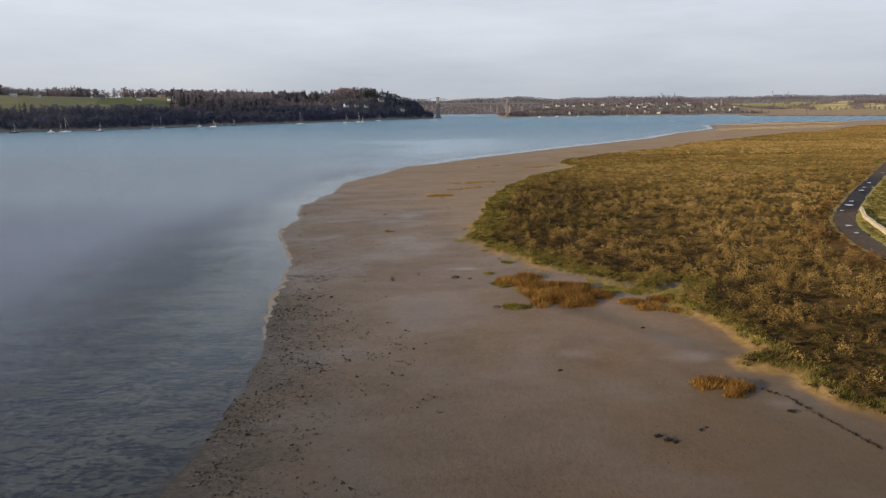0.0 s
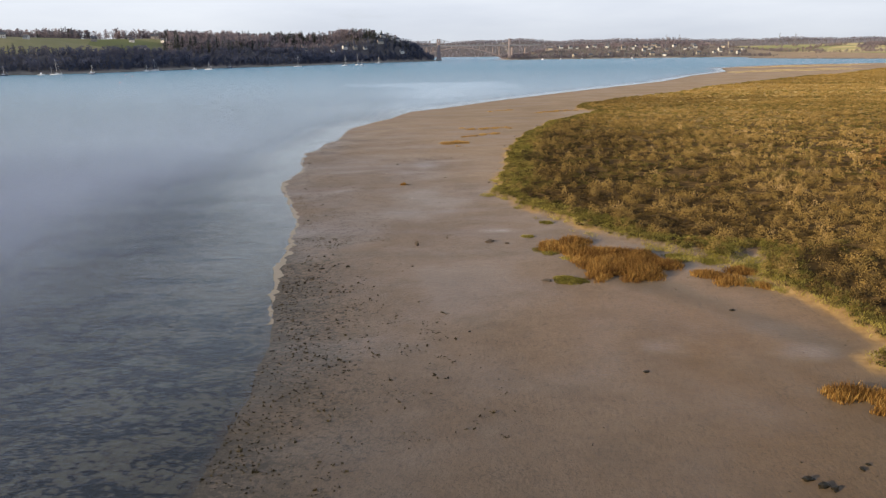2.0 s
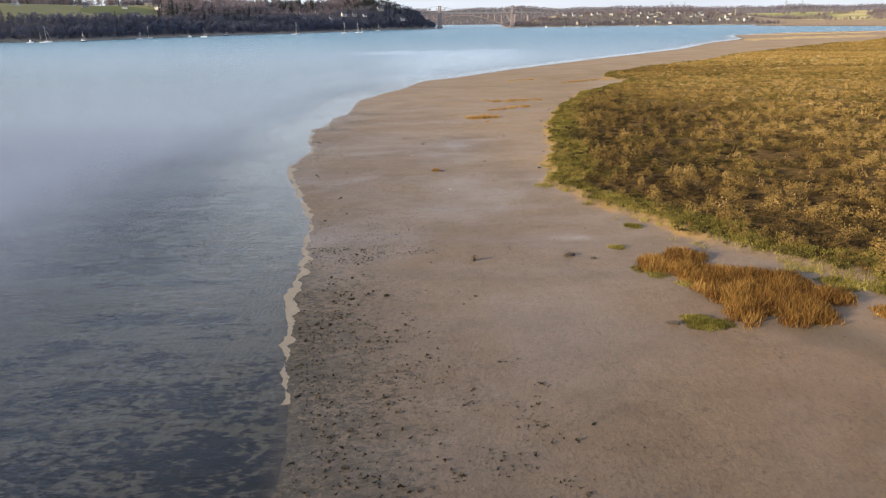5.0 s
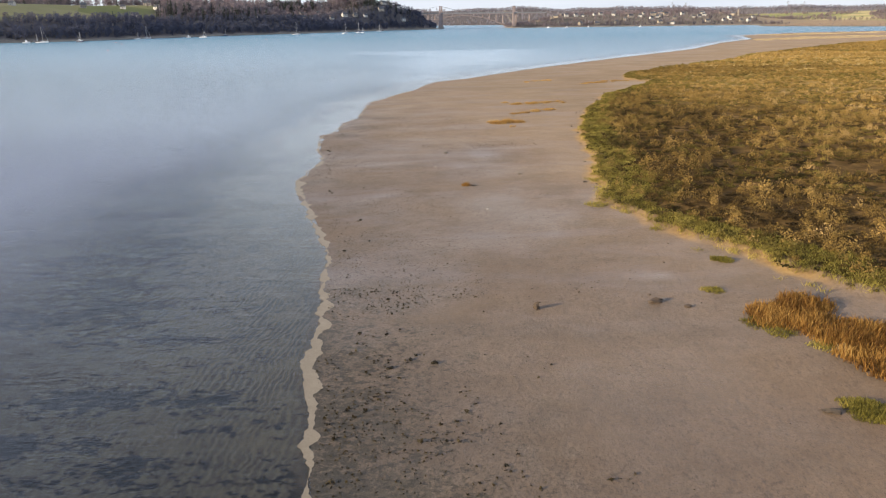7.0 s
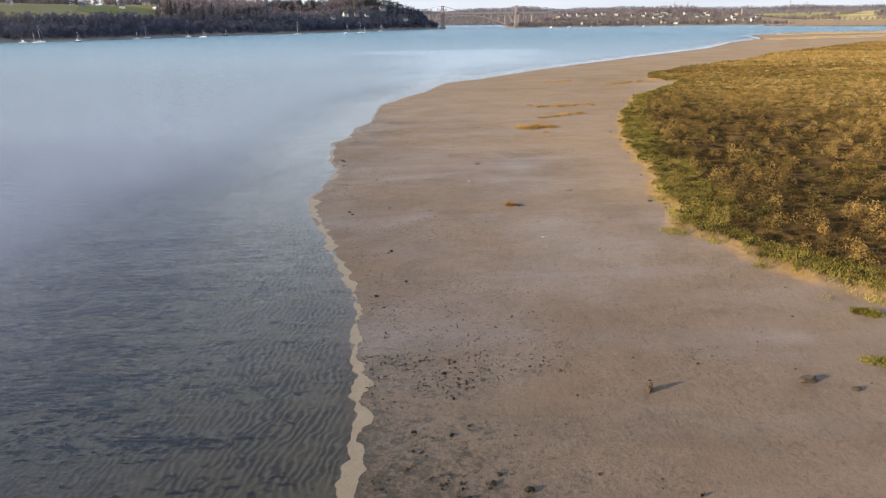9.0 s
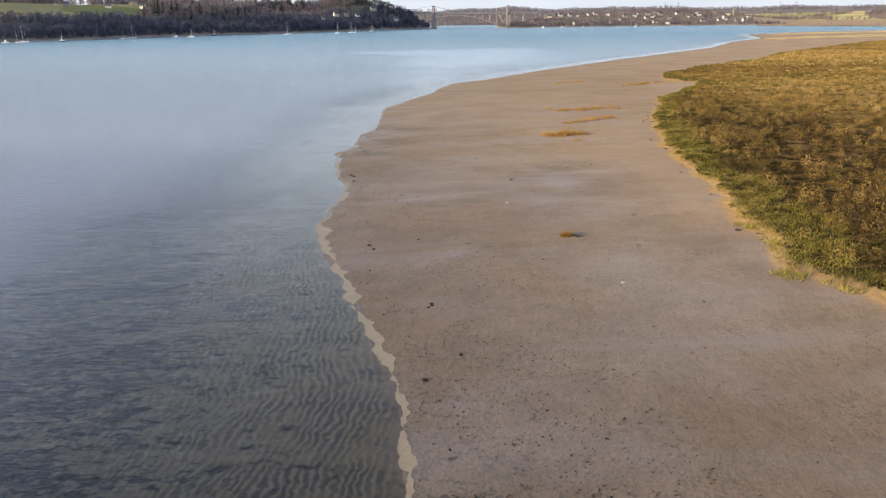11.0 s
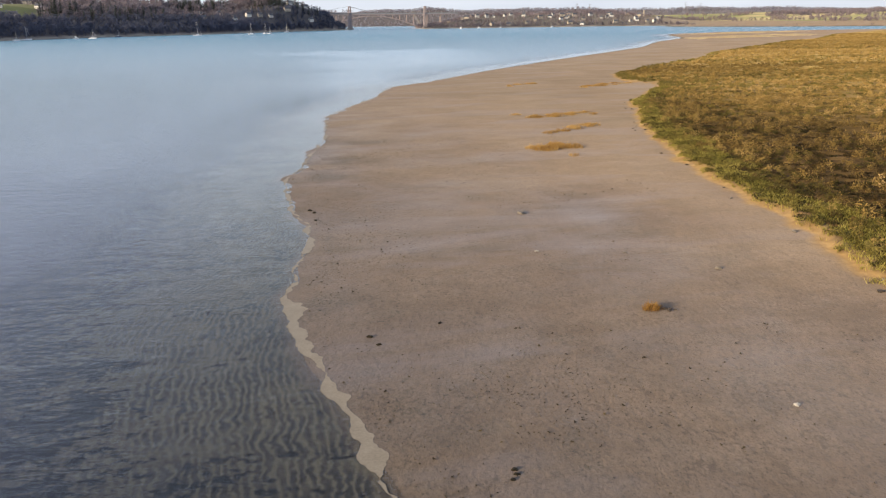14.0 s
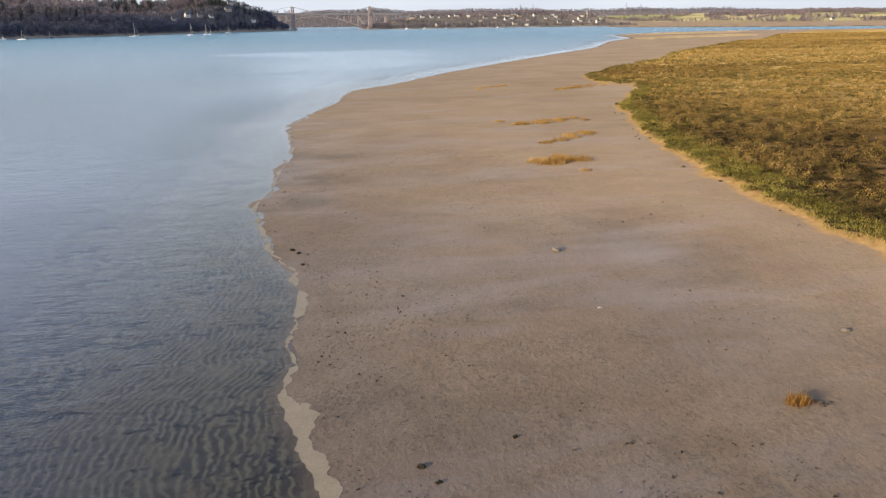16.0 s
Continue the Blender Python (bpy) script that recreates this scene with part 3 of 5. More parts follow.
def foam_material():
    n = Nodes("silty_foam")
    a, b = n.noise(1.2, 6, rough=0.65), n.noise(9.0, 4)
    col = n.mix(0.4, n.ramp(a, (0.3, (0.27, 0.21, 0.13)), (0.7, (0.38, 0.3, 0.195))), n.ramp(b, (0.3, (0.23, 0.18, 0.11)), (0.7, (0.42, 0.335, 0.225))))
    return n.surface(col, 0.5, n.bump(b, 0.3, 0.02))


PUDDLE, FOAM = film_material(), foam_material()


# ---- builders ----
def grow(start, stop, first, rate, most):
    """Steps from start to stop that widen on the way."""
    out, s = [], first
    sign = 1 if stop > start else -1
    v = start
    while (stop - v) * sign > 0:
        s = min(s * rate, most)
        v += s * sign
        out.append(v)
        if abs(v) > 2600:
            most = 400
    return out


def sheet(name, verts, faces, mat, values=(), smooth=False):
    """One mesh object from arrays: verts n x 3, faces m x 3 or m x 4; values: attribute name -> one number or colour a vertex."""
    me = bpy.data.meshes.new(name)
    k = faces.shape[1]
    me.vertices.add(len(verts))
    me.vertices.foreach_set("co", np.ascontiguousarray(verts, np.float32).ravel())
    me.loops.add(faces.size)
    me.loops.foreach_set("vertex_index", np.ascontiguousarray(faces, np.int32).ravel())
    me.polygons.add(len(faces))
    me.polygons.foreach_set("loop_start", np.arange(0, faces.size, k, dtype=np.int32))
    me.update(calc_edges=True)
    if smooth:
        me.polygons.foreach_set("use_smooth", np.ones(len(faces), bool))
    for key, v in dict(values).items():
        v = np.ascontiguousarray(v, np.float32)
        if v.ndim == 1:
            me.attributes.new(key, "FLOAT", "POINT").data.foreach_set("value", v)
        else:
            me.attributes.new(key, "FLOAT_COLOR", "POINT").data.foreach_set("color", v.ravel())
    me.materials.append(mat)
    return new(name, me)


def part(name, bm, mat, parent=None, label=""):
    """Links a bmesh as one mesh object, under its thing."""
    me = bpy.data.meshes.new(name)
    bm.to_mesh(me)
    bm.free()
    me.materials.append(mat)
    ob = new(name, me)
    if parent:
        ob.parent = parent
    if label:
        ob["label"] = label
    return ob


def thing(name, m, label, category, group=""):
    ob = new(name)
    ob.matrix_basis = m
    return tagged(ob, label, category, group)


def box(bm, x0, y0, z0, x1, y1, z1, taper=1.0):
    """A box, narrowed to the top by taper."""
    cx, cy = (x0 + x1) / 2, (y0 + y1) / 2
    lo = [bm.verts.new(p) for p in ((x0, y0, z0), (x1, y0, z0), (x1, y1, z0), (x0, y1, z0))]
    hi = [bm.verts.new((cx + (p[0] - cx) * taper, cy + (p[1] - cy) * taper, z1)) for p in ((x0, y0), (x1, y0), (x1, y1), (x0, y1))]
    bm.faces.new(lo[::-1]), bm.faces.new(hi)
    for i in range(4):
        bm.faces.new((lo[i], lo[(i + 1) % 4], hi[(i + 1) % 4], hi[i]))
    return bm


def rod(bm, a, b, r0, r1, sides=6):
    """A tapered round bar from a to b."""
    a, b = Vector(a), Vector(b)
    q = (b - a).to_track_quat("Z", "Y")
    rings = []
    for p, r in ((a, r0), (b, r1)):
        rings.append([bm.verts.new(p + q @ Vector((r * math.cos(2 * math.pi * k / sides), r * math.sin(2 * math.pi * k / sides), 0))) for k in range(sides)])
    for k in range(sides):
        bm.faces.new((rings[0][k], rings[0][(k + 1) % sides], rings[1][(k + 1) % sides], rings[1][k]))
    bm.faces.new(rings[0][::-1]), bm.faces.new(rings[1])
    return bm


def height(x, y):
    return float(land(np.array([x]), np.array([y]))[0][0])


# ---- ground and water ----
STEP = 0.7
gx = sorted(grow(-36, -4200, STEP, 1.03, 18) + list(np.arange(-36, 36.01, STEP)) + grow(36, 4200, STEP, 1.03, 18))
gy = sorted(grow(30, -900, STEP, 1.12, 60) + list(np.arange(30, 230, STEP)) + grow(230, 6000, STEP, 1.03, 18))
GX, GY = np.meshgrid(np.array(gx), np.array(gy))
Z, NEAR, MDIST, HEAD, TOWN, FAR = land(GX, GY)
nx, ny = len(gx), len(gy)
cells = (np.arange(ny - 1)[:, None] * nx + np.arange(nx - 1)[None]).ravel()
QUADS = np.stack([cells, cells + 1, cells + nx + 1, cells + nx], 1)

def pasture(x, y):
    """Where the top of the headland is open grass."""
    return step01(19.4, 20.6, np.degrees(np.arctan2(-x, y - 60)) + 1.6 * (fbm(x, y, 60, 65, 2) - 0.5))


east = np.maximum(step01(700, 900, GX), step01(1810, 1770, GY))
wood = np.maximum(step01(4, 14, HEAD) * (1 - step01(96, 108, HEAD)), step01(80, 100, HEAD) * np.maximum(1 - pasture(GX, GY), step01(275, 295, HEAD)) * 0.8)
wood = np.maximum(wood, step01(3, 10, TOWN) * (1 - east) * 0.8)
wood = np.maximum(wood, step01(0, 40, FAR) * (GY > 2600))
field = np.maximum(step01(96, 108, HEAD) * (1 - wood), step01(170, 220, TOWN) * east)
field = np.maximum(field, step01(9, 14, TOWN) * (1 - east) * 0.5)
salt = step01(0.3, 1.0, MDIST)
cover = np.stack([salt, field, np.clip(wood, 0, 1), np.ones_like(Z)], -1).reshape(-1, 4)
strand = np.maximum(step01(-2, 1, HEAD) * (1 - step01(9, 14, HEAD)), step01(-2, 1, TOWN) * (1 - step01(6, 10, TOWN)) * (1 - east))
rim = step01(-1.4, -0.4, MDIST) * (1 - step01(0.4, 1.0, MDIST)) * step01(0.3, 0.6, fbm(GX, GY, 9.0, 41, 3) + 0.25 * step01(100, 130, GY))
depth = np.clip(-Z, 0, None)
meads = 0.525 - 0.125 * step01(70, 80, GY) + 0.15 * step01(96, 106, GY) * step01(0.17, 0.3, depth) * step01(0.6, 0.42, depth)   # how thickly weed grows under the water
for px, py, rx, ry in ((-38, 97, 10, 4.5), (-29.5, 91.4, 3.4, 1.3), (-31, 83.6, 6.5, 1.7), (-25.2, 83.4, 2.6, 1.2), (-24, 80.2, 2.4, 1.0), (-33, 79.3, 5, 1.6), (-27, 77.2, 3.2, 1.0), (-30, 73.5, 6, 1.6), (-21, 66, 3.5, 5), (-22, 57, 4, 3), (-38.6, 131.6, 2.4, 1.8), (-38.2, 121, 3.2, 2.2), (-38.4, 128.5, 1.6, 1.0), (-37, 147, 1.2, 0.6), (-42.3, 151, 1.4, 2.4), (-33, 120, 1.6, 1.2)):
    meads = np.maximum(meads, 0.37 + 0.25 * step01(0, 0.9, 1.15 - np.hypot((GX - px) / rx, (GY - py) / ry)))
# near mud: dampness, plus corner falloff of the lens put into the colour
damp_dim = step01(80, 42, GY + 14 * (fbm(GX, GY, 11, 61, 3) - 0.5)) * (0.55 + 0.45 * step01(8, 26, GX))
side = (GX - 11) * 0.87 + (GY - 82) * 0.5   # brown seep below the cordgrass
damp_dim = np.maximum(damp_dim, 0.9 * step01(3.2, 0.8, np.abs(side - 1.5) + 2.2 * (fbm(GX, GY, 3, 63, 3) - 0.4)) * step01(90, 80, GY) * step01(58, 64, GY))
for px, py, rx, ry, k in ((-24.4, 199.3, 6, 2.4, 0.8), (-26.4, 185.6, 4.5, 3, 0.8), (-28.3, 176, 3.5, 4, 0.8), (-17, 146.5, 6, 1.8, 0.4), (-5, 148, 7, 2, 0.4), (-30, 203, 4, 3, 0.8)):   # mats of fine weed
    damp_dim = np.maximum(damp_dim, k * step01(0, 0.8, 1 - np.hypot((GX - px) / rx, (GY - py) / ry) + 1.4 * (fbm(GX, GY, 1.6, 67, 4) - 0.5)))
pool = np.zeros_like(Z)   # hollows where water stands on the mud
for px, py, rx, ry in ((3.0, 100.4, 3.4, 2.0), (21.5, 62, 3.5, 2.2), (24.5, 51.5, 1.8, 1.2), (12, 64, 3.0, 2.0)):
    pool = np.maximum(pool, 1 - np.hypot((GX - px) / rx, (GY - py) / ry) + 0.9 * (fbm(GX, GY, 1.6, 57, 3) - 0.5))
for px, py, rx, ry in ((-18.9, 141, 3.0, 0.7), (-13, 195, 9, 4), (-3, 159, 6, 2), (4, 150, 7, 2.5), (6, 60, 5, 3), (-6, 118, 6, 3)):   # damp sheens
    pool = np.maximum(pool, 0.32 * np.clip(1 - np.hypot((GX - px) / rx, (GY - py) / ry) + 0.9 * (fbm(GX, GY, 2.6, 58, 3) - 0.5), 0, 1))
pool = np.clip(pool, 0, 1)
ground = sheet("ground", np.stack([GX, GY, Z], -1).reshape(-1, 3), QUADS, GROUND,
               {"cover": cover, "strand": strand.ravel(), "rim": rim.ravel(), "depth": depth.ravel(), "pool": pool.ravel(), "damp_dim": damp_dim.ravel(), "weed": meads.ravel(), "inland": np.where(TOWN > 0, 99, np.clip(NEAR, 0, 99)).ravel()}, True)
tagged(ground, "tidal mudflat with salt marsh and hilly banks beyond", "ground", kind="structure")

SLICK = [(-60, 520), (-36, 540), (33, 560), (42, 500), (27, 437), (2, 370), (-10, 320), (-17, 292), (-32, 300), (-24, 380), (-30, 470)]
wet = (Z.ravel()[QUADS] < 0.03).any(1)
used, where = np.unique(QUADS[wet], return_inverse=True)
slick = np.maximum(step01(-24, 14, inside_by(SLICK, GX, GY) + 44 * (fbm(GX * 0.5, GY, 30, 51, 3) - 0.5)) * step01(-85, -60, GX), step01(-18, -1, NEAR))
wz = np.zeros(used.size)
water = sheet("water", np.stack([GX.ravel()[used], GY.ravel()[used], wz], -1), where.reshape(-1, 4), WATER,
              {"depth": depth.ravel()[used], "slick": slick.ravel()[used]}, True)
water.visible_shadow = False
tagged(water, "rippled blue-grey estuary water, clear over the shallows", "water", kind="structure")


def polyline(points, spacing):
    """Points every so far along a line, with the direction there."""
    p = np.array(points, float)
    seg = np.hypot(*np.diff(p, axis=0).T)
    s = np.r_[0, np.cumsum(seg)]
    at = np.arange(0, s[-1], spacing)
    xy = np.stack([np.interp(at, s, p[:, 0]), np.interp(at, s, p[:, 1])], -1)
    tan = np.gradient(xy, axis=0)
    return xy, tan / np.hypot(*tan.T)[:, None]


def ribbon(name, points, left, right, lift, mat, spacing=0.6, ragged=0.0, across=3, seed=3, floor_z=None, lobes=1.0):
    """A strip laid along a line on the ground, ragged at both edges."""
    xy, tan = polyline(points, spacing)
    s = np.arange(len(xy)) * spacing
    nrm = np.stack([tan[:, 1], -tan[:, 0]], -1)
    l, r = left(s) if callable(left) else np.full(s.shape, left), right(s) if callable(right) else np.full(s.shape, right)
    for size, amount in ((1.9, 0.9), (0.61, 0.4), (0.23, 0.14)):
        l = l + ragged * amount * (fbm(s * lobes, s * 0, size, seed, 2) - 0.5)
        r = r + ragged * amount * (fbm(s * lobes, s * 0, size * 0.9, seed + 7, 2) - 0.5)
    f = np.linspace(0, 1, across)
    off = l[:, None] * (1 - f) + r[:, None] * f
    px, py = xy[:, :1] + nrm[:, :1] * off, xy[:, 1:] + nrm[:, 1:] * off
    pz = np.maximum(land(px, py)[0], 0 if floor_z is None else floor_z) + lift
    i = (np.arange(len(xy) - 1)[:, None] * across + np.arange(across - 1)[None]).ravel()
    return sheet(name, np.stack([px, py, pz], -1).reshape(-1, 3), np.stack([i, i + across, i + across + 1, i + 1], 1)[:, ::-1], mat, smooth=True)


# silty foam along the water's edge
def foam_width(s):
    """Metres of foam at a distance along the edge: broad in the hollows, gone at the points."""
    at = [0, 3, 10.6, 19.6, 27.6, 37.6, 47.6, 57.6, 65.6, 68.6, 70.6, 73.6, 79.6, 89.6, 105.6]
    wide = [0.0, 0.15, 0.45, 0.62, 0.68, 0.6, 0.65, 0.5, 1.0, 1.15, 0.35, 0.05, 0.5, 0.3, 0.0]
    return np.interp(s, at, wide) * (0.1 + 1.3 * fbm(s, s * 0, 1.5, 77, 5))


edge = [p for p in SHORE if 70 < p[1] < 172]
tagged(ribbon("foam_line", edge, lambda s: -0.15 + 0.25 * (fbm(s, s * 0, 3.0, 79, 3) - 0.5), lambda s: foam_width(s) - 0.1, 0.009, FOAM, 0.05, 0.8, 5),
       "pale silty foam along the waterline", "foam", kind="structure")
tagged(ribbon("foam_line", [p for p in SHORE if 165 < p[1] < 560], -0.1, 0.15, 0.02, FOAM, 0.5, 0.8, seed=11), "thin pale foam along the waterline", "foam", kind="structure")

# ---- track on the far side of the marsh ----
TRACK = [(60, 60), (60.7, 98.8), (62.6, 107.8), (65.3, 117.5), (69.0, 127.8), (73.3, 136.7), (80.3, 148.7), (93, 168.8), (108.3, 192.3), (148.8, 253.6), (190, 315)]
tagged(ribbon("road", TRACK, -1.75, 1.75, 0.1, TARMAC, 1.5, 0.5, 5, floor_z=1.25), "wet dark track with puddles through the marsh", "track", kind="structure")
tagged(ribbon("verge", TRACK, -2.5, -1.7, 0.08, plain("verge_grass", (0.3, 0.23, 0.06), 0.9, 0.4, 0.7), 1.5, 0.9, 3, floor_z=1.2), "rough grass verge beside the track", "verge", kind="structure")
tagged(ribbon("verge", TRACK, 1.7, 18.0, 0.09, plain("bank_grass", (0.4, 0.33, 0.065), 0.9, 0.35, 0.6), 1.5, 0.9, 6, floor_z=1.3), "green grass bank beside the track", "verge", kind="structure")


# ---- vegetation ----
rng = np.random.default_rng(7)


def leaf_clumps(name, centre, radius, tall, leaves, size, tint, mat, flat=0.5, keep=None):
    """Low bushes: leaves spread over a dome at each centre, joined into one mesh."""
    n = len(centre)
    d = rng.normal(size=(n, leaves, 3))
    d[..., 2] = np.abs(d[..., 2]) * 0.9 + 0.1
    d /= np.linalg.norm(d, axis=-1, keepdims=True)
    reach = rng.uniform(0.35, 1.0, (n, leaves, 1)) ** 0.6
    p = centre[:, None] + d * reach * np.stack([radius, radius, tall], -1)[:, None]
    a, b = rng.normal(size=(2, n, leaves, 3))
    b[..., 2] += flat
    a /= np.linalg.norm(a, axis=-1, keepdims=True)
    b /= np.linalg.norm(b, axis=-1, keepdims=True)
    s = size * rng.uniform(0.6, 1.4, (n, leaves, 1)) * (radius / radius.mean())[:, None, None]
    v = np.stack([p - a * s * 0.5, p + a * s * 0.5, p + b * s], 2).reshape(-1, 3)
    f = np.arange(len(v)).reshape(-1, 3)
    return sheet(name, v, f, mat, {"tint": np.repeat(tint, leaves * 3)})


def blades(centre, spread, tall, count, width, lean=0.35):
    """Grass: upright blades round each centre. Returns verts and how many a centre."""
    n = len(centre)
    ang = rng.uniform(0, 2 * math.pi, (n, count))
    r = np.sqrt(rng.uniform(0, 1, (n, count))) * spread[:, None]
    base = np.stack([centre[:, :1] + r * np.cos(ang), centre[:, 1:2] + r * np.sin(ang), np.repeat(centre[:, 2:3], count, 1) - 0.03], -1)
    h = tall[:, None] * rng.uniform(0.55, 1.1, (n, count))
    la = rng.uniform(0, 2 * math.pi, (n, count))
    out = lean * h * rng.uniform(0.2, 1.0, (n, count))
    tip = base + np.stack([np.cos(la) * out, np.sin(la) * out, h], -1)
    wa = rng.uniform(0, math.pi, (n, count))
    w = np.stack([np.cos(wa), np.sin(wa), 0 * wa], -1) * width * 0.5
    mid = (base + tip) * 0.5 + np.array([0, 0, 1.0]) * (0.08 * h[..., None])
    v = np.stack([base - w, base + w, mid - w * 0.8, mid + w * 0.8, tip], 2)
    return v.reshape(-1, 3)


def blade_faces(n):
    i = np.arange(n)[:, None] * 5
    return np.concatenate([i + [[0, 1, 3]], i + [[0, 3, 2]], i + [[2, 3, 4]]])


def scattered(x0, x1, y0, y1, gap):
    """Points about a gap apart, without rows."""
    x, y = np.meshgrid(np.arange(x0, x1, gap), np.arange(y0, y1, gap))
    x = x + rng.uniform(-0.6, 0.6, x.shape) * gap
    y = y + rng.uniform(-0.6, 0.6, y.shape) * gap
    return x.ravel(), y.ravel()


def marsh_zone(x0, x1, y0, y1, gap, leaves, size, width, tall, leave_out=None):
    x, y = scattered(x0, x1, y0, y1, gap)
    z, near, md, *_ = land(x, y)
    full = 0.16 * step01(16, 6, md)
    ok = (md > 0.1) & (fbm(x, y, 5.5, 61, 3) > 0.27 - full) & (fbm(x, y, 1.9, 63, 2) > 0.37 - full * 1.3)
    road = np.min([np.hypot(x - px, y - py) for px, py in polyline(TRACK, 2.0)[0]], 0)
    ok &= (road > 2.2) & (hollow(x, y) < 0.3)
    beyond = polyline(TRACK, 2.0)[0]
    ok &= x < np.interp(y, beyond[:, 1], beyond[:, 0], left=62, right=1e9)
    if leave_out:
        ok &= ~((x < leave_out[1]) & (y < leave_out[3]))
    x, y, z, md = x[ok], y[ok], z[ok], md[ok]
    tone = fbm(x, y, 16.0, 71, 3) * 0.5 + fbm(x, y, 5.0, 75, 2) * 0.45 + fbm(x, y, 1.5, 73, 2) * 0.7 - 0.42
    streaks = fbm(x * 0.3, y, 22.0, 79, 4) * 1.1 + 0.08   # far off, bands of lighter and darker sward
    far_off = 0.8 * step01(140, 320, y)
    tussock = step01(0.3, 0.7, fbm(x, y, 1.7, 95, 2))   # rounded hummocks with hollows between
    # hollows get darker leaves: the shadow between hummocks is put in the tint
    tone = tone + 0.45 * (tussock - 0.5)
    tone = tone + 0.1 * step01(110, 190, y)
    tone = tone - 0.17 * step01(105, 145, y) * step01(45, 12, md) * step01(310, 230, y)   # damper, greener sward behind the edge
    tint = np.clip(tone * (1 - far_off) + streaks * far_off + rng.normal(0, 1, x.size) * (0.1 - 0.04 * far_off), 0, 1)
    band = 7 * step01(85, 110, y) * (0.4 + 0.9 * fbm(x, y, 14, 81, 2)) + 4 * fbm(x, y, 9, 83, 2)
    band = band * (1 - 0.3 * step01(150, 250, y))
    lush = (md < band * rng.uniform(0.15, 1.05, x.size)) | ((fbm(x, y, 11.0, 91, 3) > 0.6) & (rng.uniform(0, 1, x.size) < 0.5) & (y < 170))
    lush |= (fbm(x, y, 7.0, 97, 3) > 0.46) & (y > 125) & (y < 290) & (rng.uniform(0, 1, x.size) < 0.4)
    lush |= (fbm(x * 0.3, y, 40.0, 93, 2) > 0.52) & (y > 200) & (rng.uniform(0, 1, x.size) < 0.25)
    rusty = ~lush & (road[ok] < (3 + 11 * fbm(x, y, 6, 99, 2)) * rng.uniform(0.4, 1.1, x.size)) & (y < 175)
    c = np.stack([x, y, z], -1)
    r = width * rng.uniform(0.6, 1.35, x.size)
    h = tall * rng.uniform(0.6, 1.2, x.size) * (0.12 + 1.75 * tussock) * (1 - 0.4 * step01(130, 300, y))
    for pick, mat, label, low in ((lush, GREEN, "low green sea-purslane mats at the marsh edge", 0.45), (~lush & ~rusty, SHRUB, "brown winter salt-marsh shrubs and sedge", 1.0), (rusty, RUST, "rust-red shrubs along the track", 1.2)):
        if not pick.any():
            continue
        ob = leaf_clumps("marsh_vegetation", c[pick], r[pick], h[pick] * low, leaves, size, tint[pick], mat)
        tagged(ob, label, "salt marsh", kind="stuff")


marsh_zone(2, 66, 46, 235, 0.74, 58, 0.115, 0.44, 0.7)
marsh_zone(2, 190, 46, 330, 1.1, 22, 0.26, 0.6, 0.6, (0, 66, 0, 235))
marsh_zone(2, 620, 60, 760, 2.3, 14, 0.5, 1.25, 0.5, (0, 190, 0, 330))


# salt-marsh grass along the marsh edge, straggling out over the sand
x, y = scattered(2, 62, 46, 262, 0.34)
z, near, md, *_ = land(x, y)
reach = 1.5 + 5.5 * fbm(x, y, 12, 201, 2) * step01(60, 85, y) * (1 - 0.7 * step01(160, 250, y))
frayed = (md > -2.6) & (md < 0.2) & (fbm(x, y, 2.6, 203, 3) > 0.53 + 0.03 * md * md) & (y > 75) & (y < 135)
on = ((md > -0.15) & (md < reach) & (fbm(x, y, 1.5, 205, 2) > 0.3)) | frayed
x, y, z = x[on], y[on], z[on]
tint = np.clip(0.1 + 0.8 * fbm(x, y, 3.0, 207, 3) + 0.25 * step01(0.4, -0.6, md[on]) + rng.normal(0, 0.08, x.size), 0, 1)
v = blades(np.stack([x, y, z], -1), np.full(x.size, 0.36), 0.34 * rng.uniform(0.6, 1.3, x.size), 10, 0.04, 1.3)
tagged(sheet("saltmarsh_grass", v, blade_faces(len(v) // 5), TURF, {"tint": np.repeat(tint, 50)}), "low yellow-green salt grass along the marsh edge", "grass", kind="stuff")


# pale dry grass in strips on the far spit
for (ax, ay), (bx_, by_), wide in (((245, 690), (400, 770), 60), ((325, 850), (500, 940), 70)):
    x, y = scattered(ax, bx_, ay - wide, by_ + wide, 2.4)
    f = (x - ax) / (bx_ - ax)
    keep = (np.abs(y - ay - f * (by_ - ay)) < wide * (fbm(x, y, 30, 211, 2) - 0.15)) & (fbm(x, y, 9, 213, 2) > 0.42)
    x, y = x[keep], y[keep]
    z = land(x, y)[0]
    v = blades(np.stack([x, y, z], -1), np.full(x.size, 1.8), np.full(x.size, 0.5), 16, 0.22, 1.1)
    tagged(sheet("dry_grass", v, blade_faces(len(v) // 5), DRY, {"tint": np.repeat(rng.uniform(0.2, 1.0, x.size), 80)}), "pale dry grass in strips on the spit", "grass", kind="stuff")


